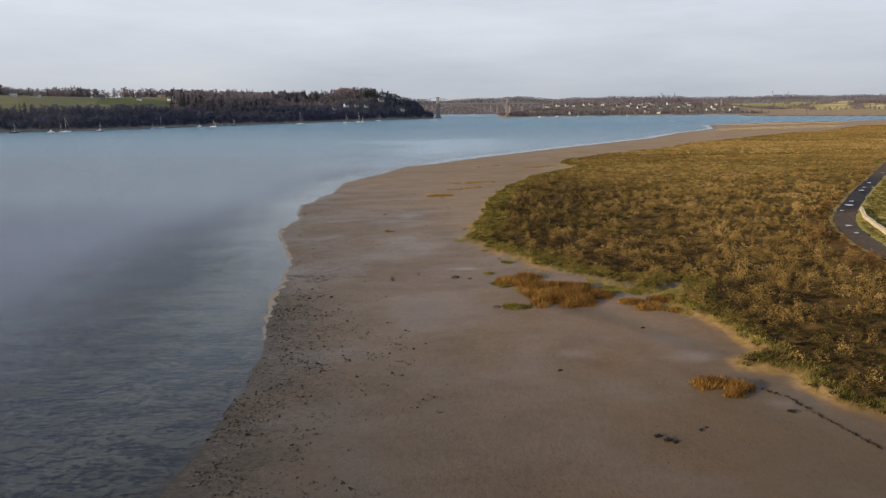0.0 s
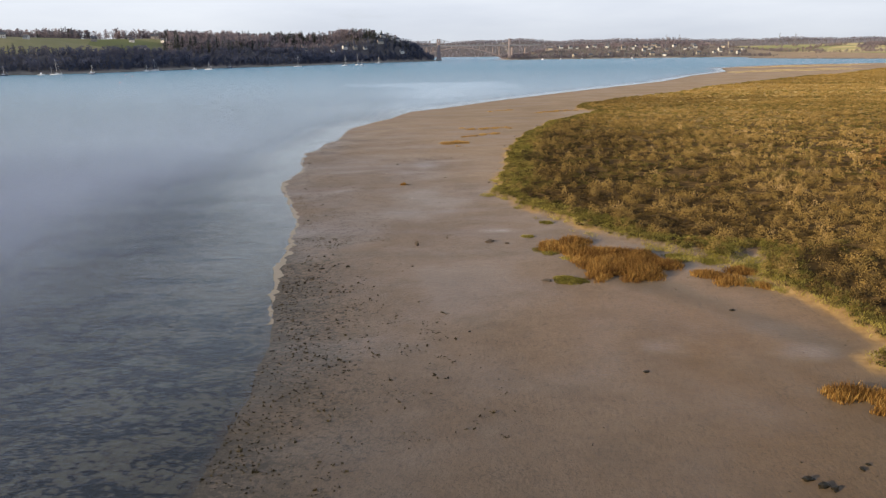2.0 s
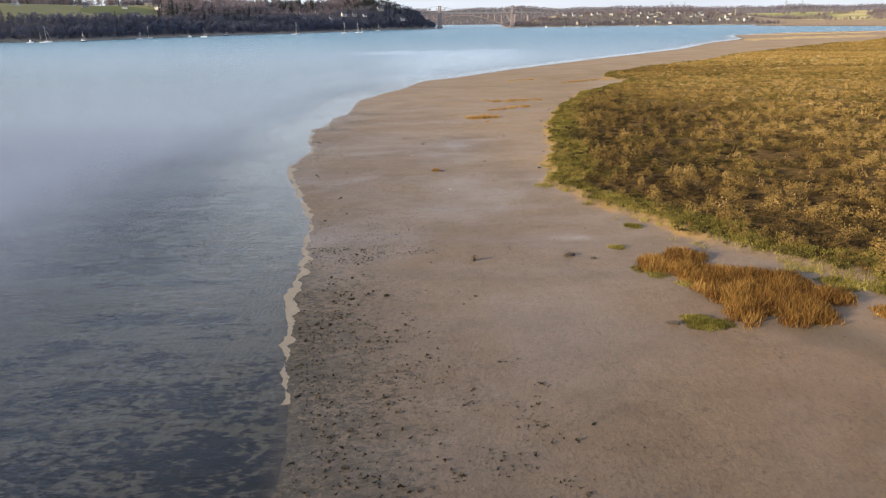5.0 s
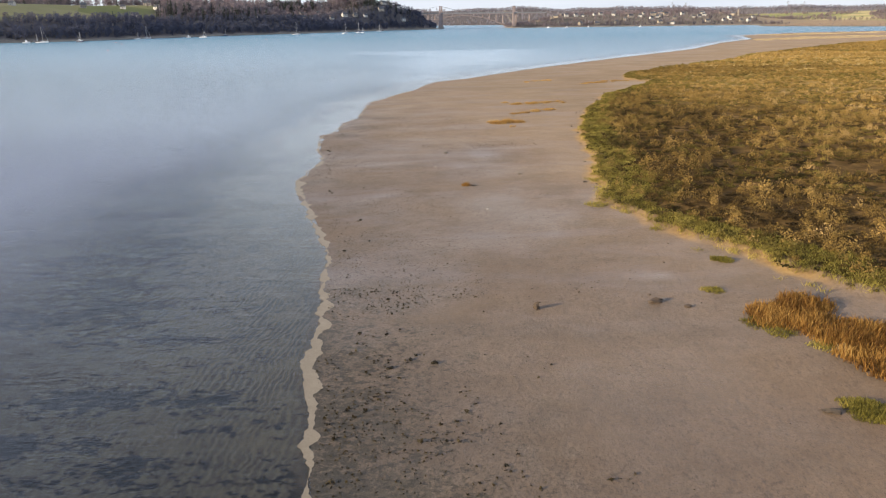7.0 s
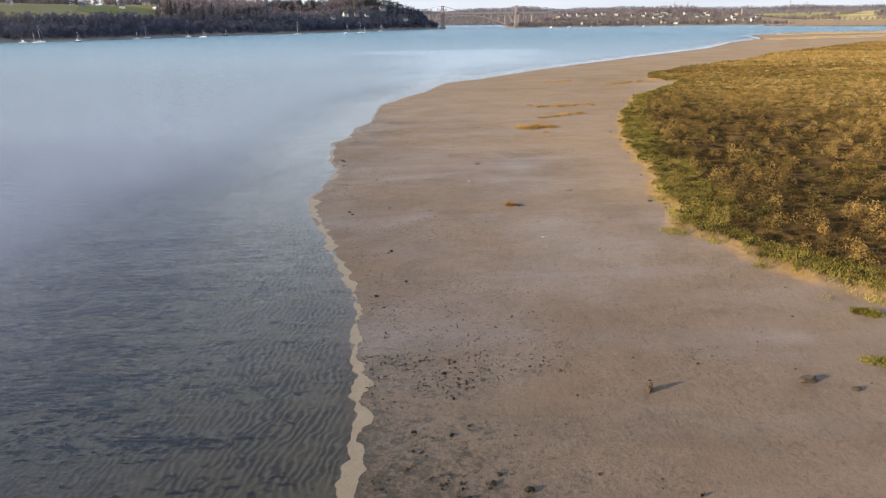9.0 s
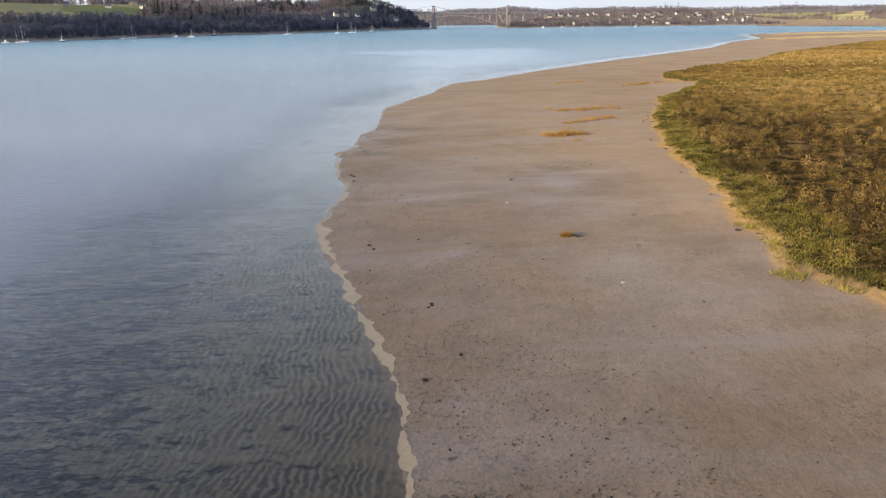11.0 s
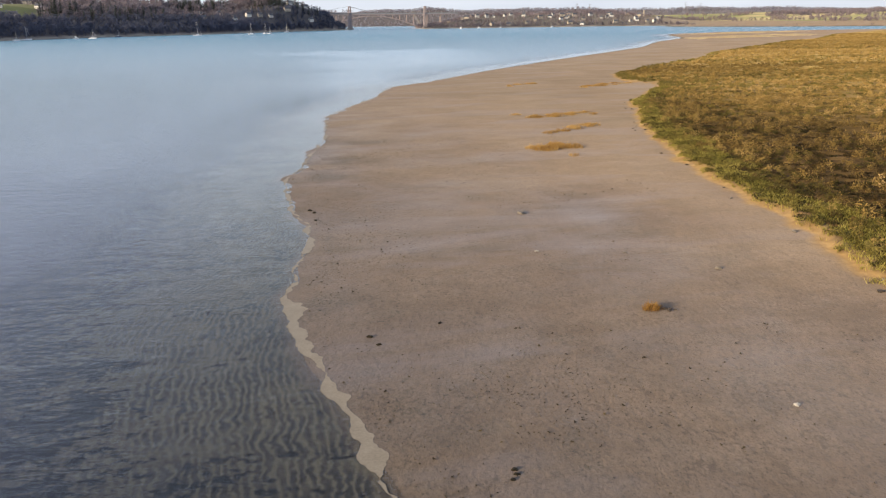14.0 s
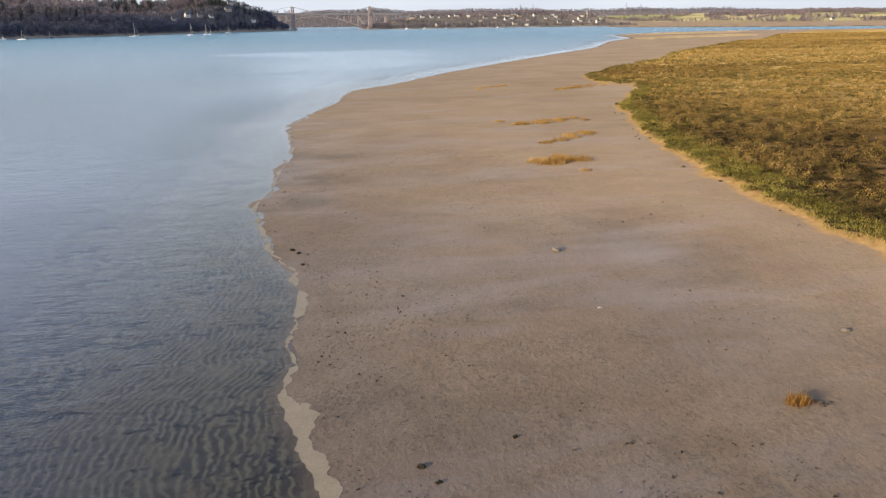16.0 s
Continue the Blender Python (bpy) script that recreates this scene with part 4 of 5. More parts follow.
def grass_patch(name, spots, gap, tall, label, category, mat=STRAW, blade=0.05, count=16):
    """A stand of grass over an area made of overlapping round spots (x, y, radius)."""
    x0, x1 = min(s[0] - s[2] for s in spots), max(s[0] + s[2] for s in spots)
    y0, y1 = min(s[1] - s[2] for s in spots), max(s[1] + s[2] for s in spots)
    x, y = scattered(x0, x1, y0, y1, gap)
    f = np.max([1 - np.hypot(x - a, y - b) / r for a, b, r in spots], 0) + 1.15 * (fbm(x, y, 1.3, 101, 3) - 0.5)
    ok = f > 0.06
    x, y, f = x[ok], y[ok], f[ok]
    cx, cy = (x0 + x1) / 2, (y0 + y1) / 2
    z0 = height(cx, cy)
    z = land(x, y)[0]
    c = np.stack([x - cx, y - cy, z - z0], -1)
    h = tall * (0.45 + 0.75 * np.clip(f * 2.2, 0, 1)) * rng.uniform(0.75, 1.2, x.size)
    tint = np.clip(fbm(x, y, 1.6, 103, 2) * 0.9 + rng.normal(0, 0.16, x.size), 0, 1)
    whole = thing(name, pose(cx, cy, z0), label, category, "cordgrass on the flat" if name == "cordgrass" else "")
    owner = np.argmin([np.hypot(x - a, y - b) / r for a, b, r in spots], 0)
    for k in range(len(spots)):
        m = owner == k
        if m.sum() < 2:
            continue
        v = blades(c[m], np.full(m.sum(), gap * 1.25), h[m], count, blade, 0.75)
        tuft = sheet("tuft", v, blade_faces(len(v) // 5), mat, {"tint": np.repeat(tint[m], count * 5)})
        tuft.parent = whole
        tuft["kind"] = "stuff"
    return whole


grass_patch("cordgrass", [(8.3, 92.6, 2.1), (10.2, 93.4, 2.2), (9.6, 90.8, 1.9), (11.2, 86.2, 2.2), (14.2, 88.2, 2.2), (11.5, 88.5, 2.8), (12.5, 84, 3.4), (14.5, 81.5, 2.6), (15.6, 86.5, 2.6), (17.6, 84.3, 2.0), (11, 81.3, 1.8)], 0.3, 0.62,
            "dense stand of rusty orange cordgrass on bare mud", "grass")
grass_patch("cordgrass", [(20.6, 80.6, 1.7), (22.2, 78.4, 1.5), (24, 81.5, 1.6)], 0.3, 0.5, "low rusty cordgrass beside the marsh edge", "grass")
grass_patch("cordgrass", [(24.5, 77.2, 1.0)], 0.25, 0.4, "small rusty cordgrass tuft near the marsh", "grass")
grass_patch("cordgrass", [(20.5, 55.3, 1.1), (21.4, 55.3, 1.3), (22.4, 55.0, 1.1), (21.5, 53.3, 0.7)], 0.25, 0.55, "rusty cordgrass tuft standing alone on mud", "grass")
grass_patch("cordgrass", [(-9.85, 133.35, 0.34), (-9.5, 133.3, 0.2), (-9.2, 133.15, 0.12)], 0.13, 0.42, "small orange grass tuft with long shadow", "grass", blade=0.018, count=14)


def straggle(ends, count, small, large, seed):
    """Spots strewn along a line, of uneven size."""
    r = random.Random(seed)
    (ax, ay), (bx_, by_) = ends
    out = []
    for k in range(count):
        f = (k + r.uniform(0.1, 0.9)) / count
        out.append((ax + (bx_ - ax) * f + r.uniform(-0.6, 0.6), ay + (by_ - ay) * f + r.uniform(-2.4, 2.4), r.uniform(small, large)))
    return out


OCHRE = plant_material("ochre_cordgrass_blades", (0.05, (0.2, 0.11, 0.035)), (0.45, (0.46, 0.27, 0.08)), (0.95, (0.68, 0.46, 0.17)), own=0.4)
for ends, count, small, large, tall, label in ((((-3, 187), (1.6, 186.5)), 9, 0.7, 1.6, 0.5, "orange cordgrass tufts bunched on the flat"), (((1.6, 199.5), (10, 204)), 9, 0.5, 1.3, 0.36, "row of orange cordgrass tufts on the flat"),
                                               (((2, 218.5), (15, 218.5)), 10, 0.5, 1.5, 0.34, "straggling orange cordgrass on the flat"), (((-1.1, 178.8), (-0.7, 178.9)), 1, 0.45, 0.5, 0.36, "tiny orange grass tuft on the flat"),
                                               (((12, 279), (22, 284)), 7, 0.6, 1.4, 0.3, "faint straw-coloured cordgrass line on the flat"), (((28, 270.5), (43, 280)), 10, 0.6, 1.6, 0.3, "thin straw-coloured cordgrass by the marsh point")):
    grass_patch("cordgrass", straggle(ends, count, small, large, int(ends[0][1])), 0.4, tall, label, "grass", OCHRE, 0.05, 12)
grass_patch("green_grass", [(7.6, 80.4, 1.3), (8.8, 79.9, 1.0)], 0.16, 0.24, "low green grass beside the rusty cordgrass", "grass", TURF, 0.035)
grass_patch("green_grass", [(6.9, 91.5, 1.1), (7.6, 89.8, 0.9), (9.0, 87.6, 0.9)], 0.2, 0.2, "thin green fringe beside the rusty cordgrass", "grass", TURF, 0.035, 10)
grass_patch("green_grass", [(6.0, 97.2, 0.75)], 0.18, 0.2, "small green grass patch on the mud", "grass", TURF, 0.035)
grass_patch("green_grass", [(9.2, 103.6, 0.6), (8.6, 103.9, 0.4)], 0.16, 0.3, "small straw-and-green tuft by the marsh edge", "grass", TURF, 0.035)
grass_patch("green_grass", [(20, 87, 1.6), (23, 85.5, 1.6), (26, 83, 1.6)], 0.25, 0.25, "green saltgrass in a sandy gap of the marsh", "grass", TURF, 0.04)

# ---- weed and small things on the flat ----
def weed(x0, x1, y0, y1, gap, thin, size, leaves, label):
    x, y = scattered(x0, x1, y0, y1, gap)
    z, near, md, *_ = land(x, y)
    cluster = 0.5 * fbm(x, y, 1.6, 111, 3) + 0.5 * rng.uniform(0, 1, x.size) ** 1.3 + 0.25 * (fbm(x, y, 9.0, 113, 2) - 0.5)
    ok = (near > -0.2 + 0.7 * step01(72, 82, y)) & (md < -2) & (cluster > thin(near, y))
    c = np.stack([x, y, np.maximum(z, 0)], -1)[ok]
    n = len(c)
    r = size * rng.uniform(0.4, 1.0, n) * rng.choice([0.7, 1.0, 1.6], n, p=[0.5, 0.4, 0.1])
    tagged(leaf_clumps("seaweed", c, r, r * 0.45, leaves, size * 0.9, rng.uniform(0, 1, n), KELP, 0.2), label, "seaweed", kind="stuff")


weed(-24, 2, 26, 100, 0.22, lambda d, y: 0.6 + 0.014 * np.abs(d - 1.5) + 0.05 * step01(78, 98, y), 0.072, 9, "dark seaweed scraps thick along the waterline")
weed(-34, 2, 96, 200, 0.2, lambda d, y: 0.625 + 0.005 * np.abs(d - 2), 0.042, 6, "dark seaweed scraps scattered over the mud")
weed(-20, 40, 30, 130, 1.0, lambda d, y: 0.6, 0.05, 6, "stray dark scraps on the open mud")


def lump(name, x, y, size, tall, mat, label, category, seed, turn=0.0, group=""):
    """A rough lump half sunk in the ground."""
    r = random.Random(seed)
    bm = bmesh.new()
    bmesh.ops.create_icosphere(bm, subdivisions=2, radius=1.0)
    off = Vector((r.uniform(0, 50), r.uniform(0, 50), seed))
    for v in bm.verts:
        v.co *= 1 + 0.7 * (noise.noise(v.co * 1.4 + off)) + 0.35 * noise.noise(v.co * 4 + off)
        v.co.x *= size[0]
        v.co.y *= size[1]
        v.co.z *= tall
    ob = part(name, bm, mat)
    ob.matrix_basis = pose(x, y, height(x, y) + tall * 0.35, 0, 0, turn)
    return tagged(ob, label, category, group)


lump("driftwood_stump", -6.5, 94.75, (0.24, 0.2), 0.34, DRIFT, "brown weathered stump standing in the mud", "stump", 3)
lump("weed_heap", 1.6, 95.4, (0.5, 0.3), 0.2, DRIFT, "heap of brown seaweed on wet mud", "seaweed", 4, 20)
lump("weed_heap", 3.4, 94.3, (0.28, 0.14), 0.12, DRIFT, "small dark seaweed heap on mud", "seaweed", 5, 10)
for k, (x, y, s) in enumerate([(-9.1, 133.3, 0.12), (-8.85, 133.2, 0.09), (-9.0, 132.95, 0.1), (-8.6, 133.05, 0.07)]):
    lump("weed_clump", x, y, (s * 1.3, s), s * 0.7, DRIFT, "dark dead stems beside an orange grass tuft", "seaweed", 90 + k, 50 * k, "seaweed clumps")
lump("driftwood", 5.9, 80.2, (0.42, 0.16), 0.16, BARK, "tangled driftwood beside the cordgrass", "driftwood", 6, -20)
for k, (x, y, s) in enumerate([(-13.2, 87.0, 0.22), (-15.7, 86.5, 0.2), (-14.6, 87.5, 0.16), (-14.3, 88.1, 0.14), (-16.5, 97.4, 0.15), (-17.9, 91.6, 0.13), (-16.2, 91.3, 0.13), (-15.4, 92.0, 0.1),
                               (-25.4, 132.6, 0.17), (-25.0, 131.5, 0.13), (-21.6, 133.7, 0.12), (-19.1, 112.1, 0.14), (-21.0, 109.3, 0.17), (-20.6, 119.6, 0.13), (-20.8, 119.0, 0.1),
                               (-29.2, 160.4, 0.2), (-29.0, 157.7, 0.16), (-29.6, 161.2, 0.2), (-20.6, 119.3, 0.12)]):
    lump("weed_clump", x, y, (s, s * 0.7), s * 0.5, KELP, "dark seaweed clump lying on mud", "seaweed", 20 + k, 40 * k, "seaweed clumps")
for k, (x, y, s) in enumerate([(14.0, 46.6, 0.3), (14.5, 46.0, 0.35), (14.9, 45.7, 0.25), (17.1, 47.4, 0.2), (17.6, 47.8, 0.16), (24.4, 50.2, 0.3), (19.4, 71.0, 0.25), (9.6, 59.7, 0.22), (-1.7, 68.0, 0.14)]):
    lump("weed_clump", x, y, (s, s * 0.6), s * 0.35, KELP, "dark wet seaweed clump on the sandy flat", "seaweed", 40 + k, 30 * k, "seaweed clumps")
for k, (x, y, s) in enumerate([(-13.4, 145.2, 0.09), (-8.05, 122.2, 0.11), (-12.0, 155.9, 0.26), (-3.1, 139.1, 0.16), (-7.6, 143.6, 0.1)]):
    lump("stone", x, y, (s * 1.5, s), s * 0.6, SHELL if k < 2 else GREY_STONE, "pale bleached stone lying on the bare mud" if k < 2 else "brown stone lying on the bare mud", "stone", 60 + k, 50 * k, "stones on the flat")

clods = random.Random(77)
edge_xy, edge_tan = polyline([p for p in MARSH if 128 < p[1] < 240 and p[0] < 40], 0.5)
for k in range(26):
    i = clods.randrange(len(edge_xy))
    x, y = edge_xy[i][0] - clods.uniform(0.4, 2.2), edge_xy[i][1] + clods.uniform(-0.4, 0.4)
    s_ = clods.uniform(0.06, 0.17)
    if land(np.array([x]), np.array([y]))[2][0] < -0.1:
        lump("turf_clod", x, y, (s_ * 1.4, s_), s_ * 0.6, (DRIFT, GREY_STONE, BARK)[k % 3], "brown clod of turf fallen on the sand", "clod", 100 + k, 37 * k, "clods below the marsh edge")
# wrack line that runs to the marsh edge
wx, wt = polyline([(24.2, 54.6), (25.3, 53.1), (26.3, 48.5), (27.3, 44.2), (29, 38)], 0.12)
wx = wx + rng.normal(0, 0.08, wx.shape)
wz_ = land(wx[:, 0], wx[:, 1])[0]
wr = 0.09 * rng.uniform(0.5, 1.3, len(wx))
tagged(leaf_clumps("wrack_line", np.c_[wx, wz_], wr, wr * 0.5, 7, 0.1, rng.uniform(0, 1, len(wx)), KELP, 0.2), "thin dark line of stranded wrack", "seaweed", kind="stuff")


def puddle(x, y, rx, ry, turn, label="shallow puddle of still water on mud", lift=0.03):
    bm = bmesh.new()
    ring = []
    for k in range(40):
        a = 2 * math.pi * k / 40
        f = 1 + 0.45 * noise.noise(Vector((math.cos(a) * 1.6 + x, math.sin(a) * 1.6 + y, 0)))
        ring.append(bm.verts.new((rx * f * math.cos(a), ry * f * math.sin(a), 0)))
    bm.faces.new(ring)
    ob = part("puddle", bm, PUDDLE)
    ob.matrix_basis = pose(x, y, height(x, y) + lift, 0, 0, turn)
    tagged(ob, label, "puddle", "puddles")


for x, y, rx, ry in ((111.8, 197.8, 1.0, 0.5), (103.2, 184.6, 0.9, 0.4), (99.3, 178.7, 1.3, 0.6), (106, 185.7, 0.6, 0.35), (86.5, 159.1, 0.9, 0.45), (82.7, 152.9, 1.4, 0.75), (77, 144.8, 0.7, 0.35), (68.3, 125.8, 0.9, 0.5), (65.7, 118.5, 0.8, 0.35), (131.9, 226.8, 1.0, 0.5)):
    puddle(x, y, rx, ry, 58, "bright puddle on the dark track", 0.42)

# low pale wall beside the track, in stone blocks
wall = thing("low_wall", pose(0, 0, 0), "low pale stone wall beside the track", "wall")
wxy, wtan = polyline([(66.3, 106), (67.8, 111.5), (70.2, 118.1), (73.6, 127.9), (76.9, 136.6), (81.6, 146.3)], 1.25)
for k, ((x, y), t) in enumerate(zip(wxy, wtan)):
    bm = bmesh.new()
    box(bm, -0.61, -0.28, 0, 0.61, 0.28, 0.62 + 0.05 * math.sin(k * 2.1), 0.94)
    b = part("block", bm, PALE_STONE, wall)
    b.matrix_basis = pose(x, y, height(x, y) - 0.05 + 0.35, 0, 0, math.degrees(math.atan2(t[1], t[0])))

# tufts of green grass on the bank beyond the track
bx, bt = polyline(TRACK, 0.5)
bx, bt = bx[(bx[:, 1] > 95) & (bx[:, 1] < 215)], bt[(bx[:, 1] > 95) & (bx[:, 1] < 215)]
off = rng.uniform(2.4, 15, (len(bx), 9))
tx, ty = (bx[:, :1] + bt[:, 1:] * off).ravel(), (bx[:, 1:] - bt[:, :1] * off).ravel()
wall_gap = np.min([np.hypot(tx - a, ty - b) for a, b in wxy], 0) > 0.8
tx, ty = tx[wall_gap], ty[wall_gap]
tr = 0.4 * rng.uniform(0.6, 1.3, tx.size)
tz = np.maximum(land(tx, ty)[0], 1.3) + 0.05
tagged(leaf_clumps("bank_grass", np.stack([tx, ty, tz], -1), tr, tr * 0.6, 16, 0.22, np.clip(0.45 + 0.5 * fbm(tx, ty, 4, 97, 2) + rng.normal(0, 0.1, tx.size), 0, 1), GREEN), "bright green rough grass on the bank", "grass", kind="stuff")


# ---- woods across the water ----
def tree_shape(kind, r):
    """Arrays of a tree one unit high: trunk and limbs (triangles), then crown (triangles)."""
    wood_v, crown = [], []

    def stick(a, b, w0, w1):
        a, b = np.array(a, float), np.array(b, float)
        for k in range(3):
            t0, t1 = 2 * math.pi * k / 3, 2 * math.pi * (k + 1) / 3
            p = [a + w0 * np.array([math.cos(t), math.sin(t), 0]) for t in (t0, t1)]
            q = [b + w1 * np.array([math.cos(t), math.sin(t), 0]) for t in (t0, t1)]
            wood_v.extend([p[0], p[1], q[1], p[0], q[1], q[0]])

    top = 0.9 if kind == "conifer" else 0.6
    stick((0, 0, -0.05), (0, 0, top), 0.03, 0.008)
    if kind == "conifer":
        for k in range(72):
            z = 0.12 + 0.88 * r.random() ** 1.25
            reach = 0.24 * (1 - z) ** 0.8 + 0.03
            a = r.uniform(0, 2 * math.pi)
            d = np.array([math.cos(a), math.sin(a), -0.35])
            side = np.array([-math.sin(a), math.cos(a), 0]) * 0.055
            c = np.array([0, 0, z])
            crown.extend([c + d * reach * 0.15 - side, c + d * reach * 0.15 + side, c + d * reach * r.uniform(0.8, 1.25)])
    else:
        lobes = [np.array([q * math.cos(w), q * math.sin(w), v]) for q, w, v in ((0.26 * math.sqrt(r.random()) * (1.1 - 0.6 * h), r.uniform(0, 6.283), 0.25 + 0.6 * h) for h in (0.0, 0.15, 0.35, 0.5, 0.7, 0.85, 1.0))]
        for l in lobes[:5]:
            stick((0, 0, r.uniform(0.2, 0.4)), l, 0.014, 0.004)
        size = {"leafy": 0.115, "bare": 0.1, "far": 0.18}[kind]
        for k in range({"leafy": 80, "bare": 72, "far": 22}[kind]):
            d = r.normal(size=3)
            c = lobes[k % 7] + d / np.linalg.norm(d) * 0.17 * r.random() ** 0.5 * np.array([1, 1, 0.85])
            a, b = r.normal(size=(2, 3))
            if kind == "bare":
                b = b * 0.8 + d * 0.8 + np.array([0, 0, 0.35])
            a, b = a / np.linalg.norm(a) * size * 0.62, b / np.linalg.norm(b) * size * 1.15
            crown.extend([c - a, c + a, c + b])
    return np.array(wood_v), np.array(crown)


_r = np.random.default_rng(3)
SHAPES = {k: [tree_shape(k, _r) for _ in range(5)] for k in ("bare", "leafy", "conifer", "far")}


def woodland(name, x, y, tall, kind, tint, mat, label):
    """Many trees as one mesh."""
    x, y, tall, tint = (np.asarray(v, float) for v in (x, y, tall, tint))
    z = land(x, y)[0] - 0.2
    verts, tints = [], []
    pick, turn, wide = rng.integers(0, 5, x.size), rng.uniform(0, 2 * math.pi, x.size), rng.uniform(0.85, 1.35, x.size)
    for k in range(5):
        m = pick == k
        if not m.any():
            continue
        shape = np.concatenate(SHAPES[kind][k])
        c, s = np.cos(turn[m])[:, None], np.sin(turn[m])[:, None]
        w = (tall * wide)[m][:, None]
        vx = (shape[:, 0] * c - shape[:, 1] * s) * w + x[m][:, None]
        vy = (shape[:, 0] * s + shape[:, 1] * c) * w + y[m][:, None]
        vz = shape[:, 2] * tall[m][:, None] + z[m][:, None]
        verts.append(np.stack([vx, vy, vz], -1).reshape(-1, 3))
        tints.append(np.repeat(tint[m], len(shape)))
    v = np.concatenate(verts)
    return tagged(sheet(name, v, np.arange(len(v)).reshape(-1, 3), mat, {"tint": np.concatenate(tints)}), label, "wood", kind="stuff")


HOUSES = [(-600, 1085, 0, 20), (-575, 1100, 1, -10), (-520, 1185, 3, 30), (-487, 1245, 1, 10), (-452, 1290, 0, -20), (-483, 1334, 2, 15), (-284, 1505, 0, 40), (-272, 1560, 2, 35), (-247, 1590, 0, 30), (-207, 1488, 1, 45), (-127, 1622, 2, 30), (-154, 1575, 1, 35), (-112, 1690, 3, 20), (-125, 1672, 0, 40), (-96, 1700, 0, 25), (-294, 1424, 1, 40), (324, 1990, 0, 20), (342, 1996, 1, -20), (393, 2029, 0, 10), (375, 2020, 1, 40), (425, 2029, 0, -30), (462, 2006, 2, 15), (489, 2018, 0, -25), (511, 2068, 1, 20), (531, 2054, 2, -10), (565, 2060, 2, 10), (612, 2076, 0, 20), (627, 2032, 1, -20), (642, 2036, 1, 15), (685, 1981, 1, 20), (658, 2045, 0, -15), (521, 1950, 2, 10), (356, 1890, 2, 15), (411, 1928, 3, 5), (738, 1960, 0, 25), (704, 1988, 1, -10), (722, 1965, 3, 10), (768, 2009, 1, 0), (300, 1985, 0, 10), (272, 1975, 2, -20), (1090, 1560, 1, 10), (1180, 1700, 0, 20)]
for k in range(30):
    r = random.Random(900 + k)
    x, dd = r.uniform(215, 740), r.uniform(35, 330)
    HOUSES.append((round(x), round(1800 + (x - 200) * 0.2 + dd), r.choice((0, 1, 2, 2, 3, 3)), round(r.uniform(-60, 60))))
HOUSES += [(-330, 1330, 0, 30), (-312, 1372, 1, 35), (-255, 1455, 2, 40), (-238, 1480, 0, 25), (-190, 1540, 0, 40), (-172, 1558, 3, 35), (-85, 1655, 0, 40), (-410, 1230, 1, 25), (-445, 1180, 0, 30)]


def in_clearing(x, y):
    """Garden ground round the houses and on their seaward side."""
    out = np.zeros(x.shape, bool)
    for hx, hy, _, _ in HOUSES:
        a = math.atan2(100 - hy, -hx)
        u, v = (x - hx) * math.cos(a) + (y - hy) * math.sin(a), (x - hx) * math.sin(a) - (y - hy) * math.cos(a)
        out |= (u > -9) & (u < 24) & (np.abs(v) < 8)
    return out


def head_trees():
    x, y = scattered(-900, 0, 640, 1800, 7.4)
    _, _, _, hd, _, _ = land(x, y)
    n = rng.uniform(0, 1, x.size)
    brown = fbm(x, y, 70, 121, 2)
    open_ = pasture(x, y) > 0.5
    slope = (hd > 7) & (hd < np.where(open_, 94, 78))
    back = (hd >= np.where(open_, 200, 78)) & (hd < 420) & ((~open_ & (n < 0.62)) | ((hd > 262) & (hd < 400) & (n < 0.6) & (fbm(x, y, 45, 127, 2) > 0.38)))
    front = slope & (rng.uniform(0, 1, x.size) < 0.96)
    ok = (front | back) & ~in_clearing(x, y)
    tall = np.where(front, 6.6 + 0.055 * (75 - hd), 11.5) * rng.uniform(0.7, 1.35, x.size) + 9 * (fbm(x, y, 26, 123, 2) - 0.4) + np.where(front, 0, 14) * (fbm(x, y, 70, 125, 2) - 0.5)
    tall = np.clip(np.where((hd > 70) & (hd < 100) & open_, 9.5 + 3.5 * rng.uniform(-1, 1, x.size), tall), 2.5, 21)
    ever = (brown < 0.46) & (rng.uniform(0, 1, x.size) < 0.5) & (hd > 60)
    knoll = np.exp(-(((x + 130) / 70) ** 2 + ((y - 1650) / 80) ** 2)) > 0.4
    ever |= knoll & (hd > 40) & (rng.uniform(0, 1, x.size) < 0.6)
    # slope trees take the dark end: the hill's shade is put into their tint
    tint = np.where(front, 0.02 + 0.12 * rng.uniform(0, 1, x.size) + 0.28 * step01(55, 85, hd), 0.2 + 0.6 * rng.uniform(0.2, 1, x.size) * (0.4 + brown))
    a, b, c = ok & ~ever & (n < 0.31), ok & ~ever & (n >= 0.31), ok & ever
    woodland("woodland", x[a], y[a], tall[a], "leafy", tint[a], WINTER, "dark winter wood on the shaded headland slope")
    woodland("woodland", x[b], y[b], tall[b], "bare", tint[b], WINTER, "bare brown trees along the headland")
    woodland("woodland", x[c], y[c], tall[c] * 1.15, "conifer", rng.uniform(0, 1, c.sum()), DARKWOOD, "dark conifers on the headland")


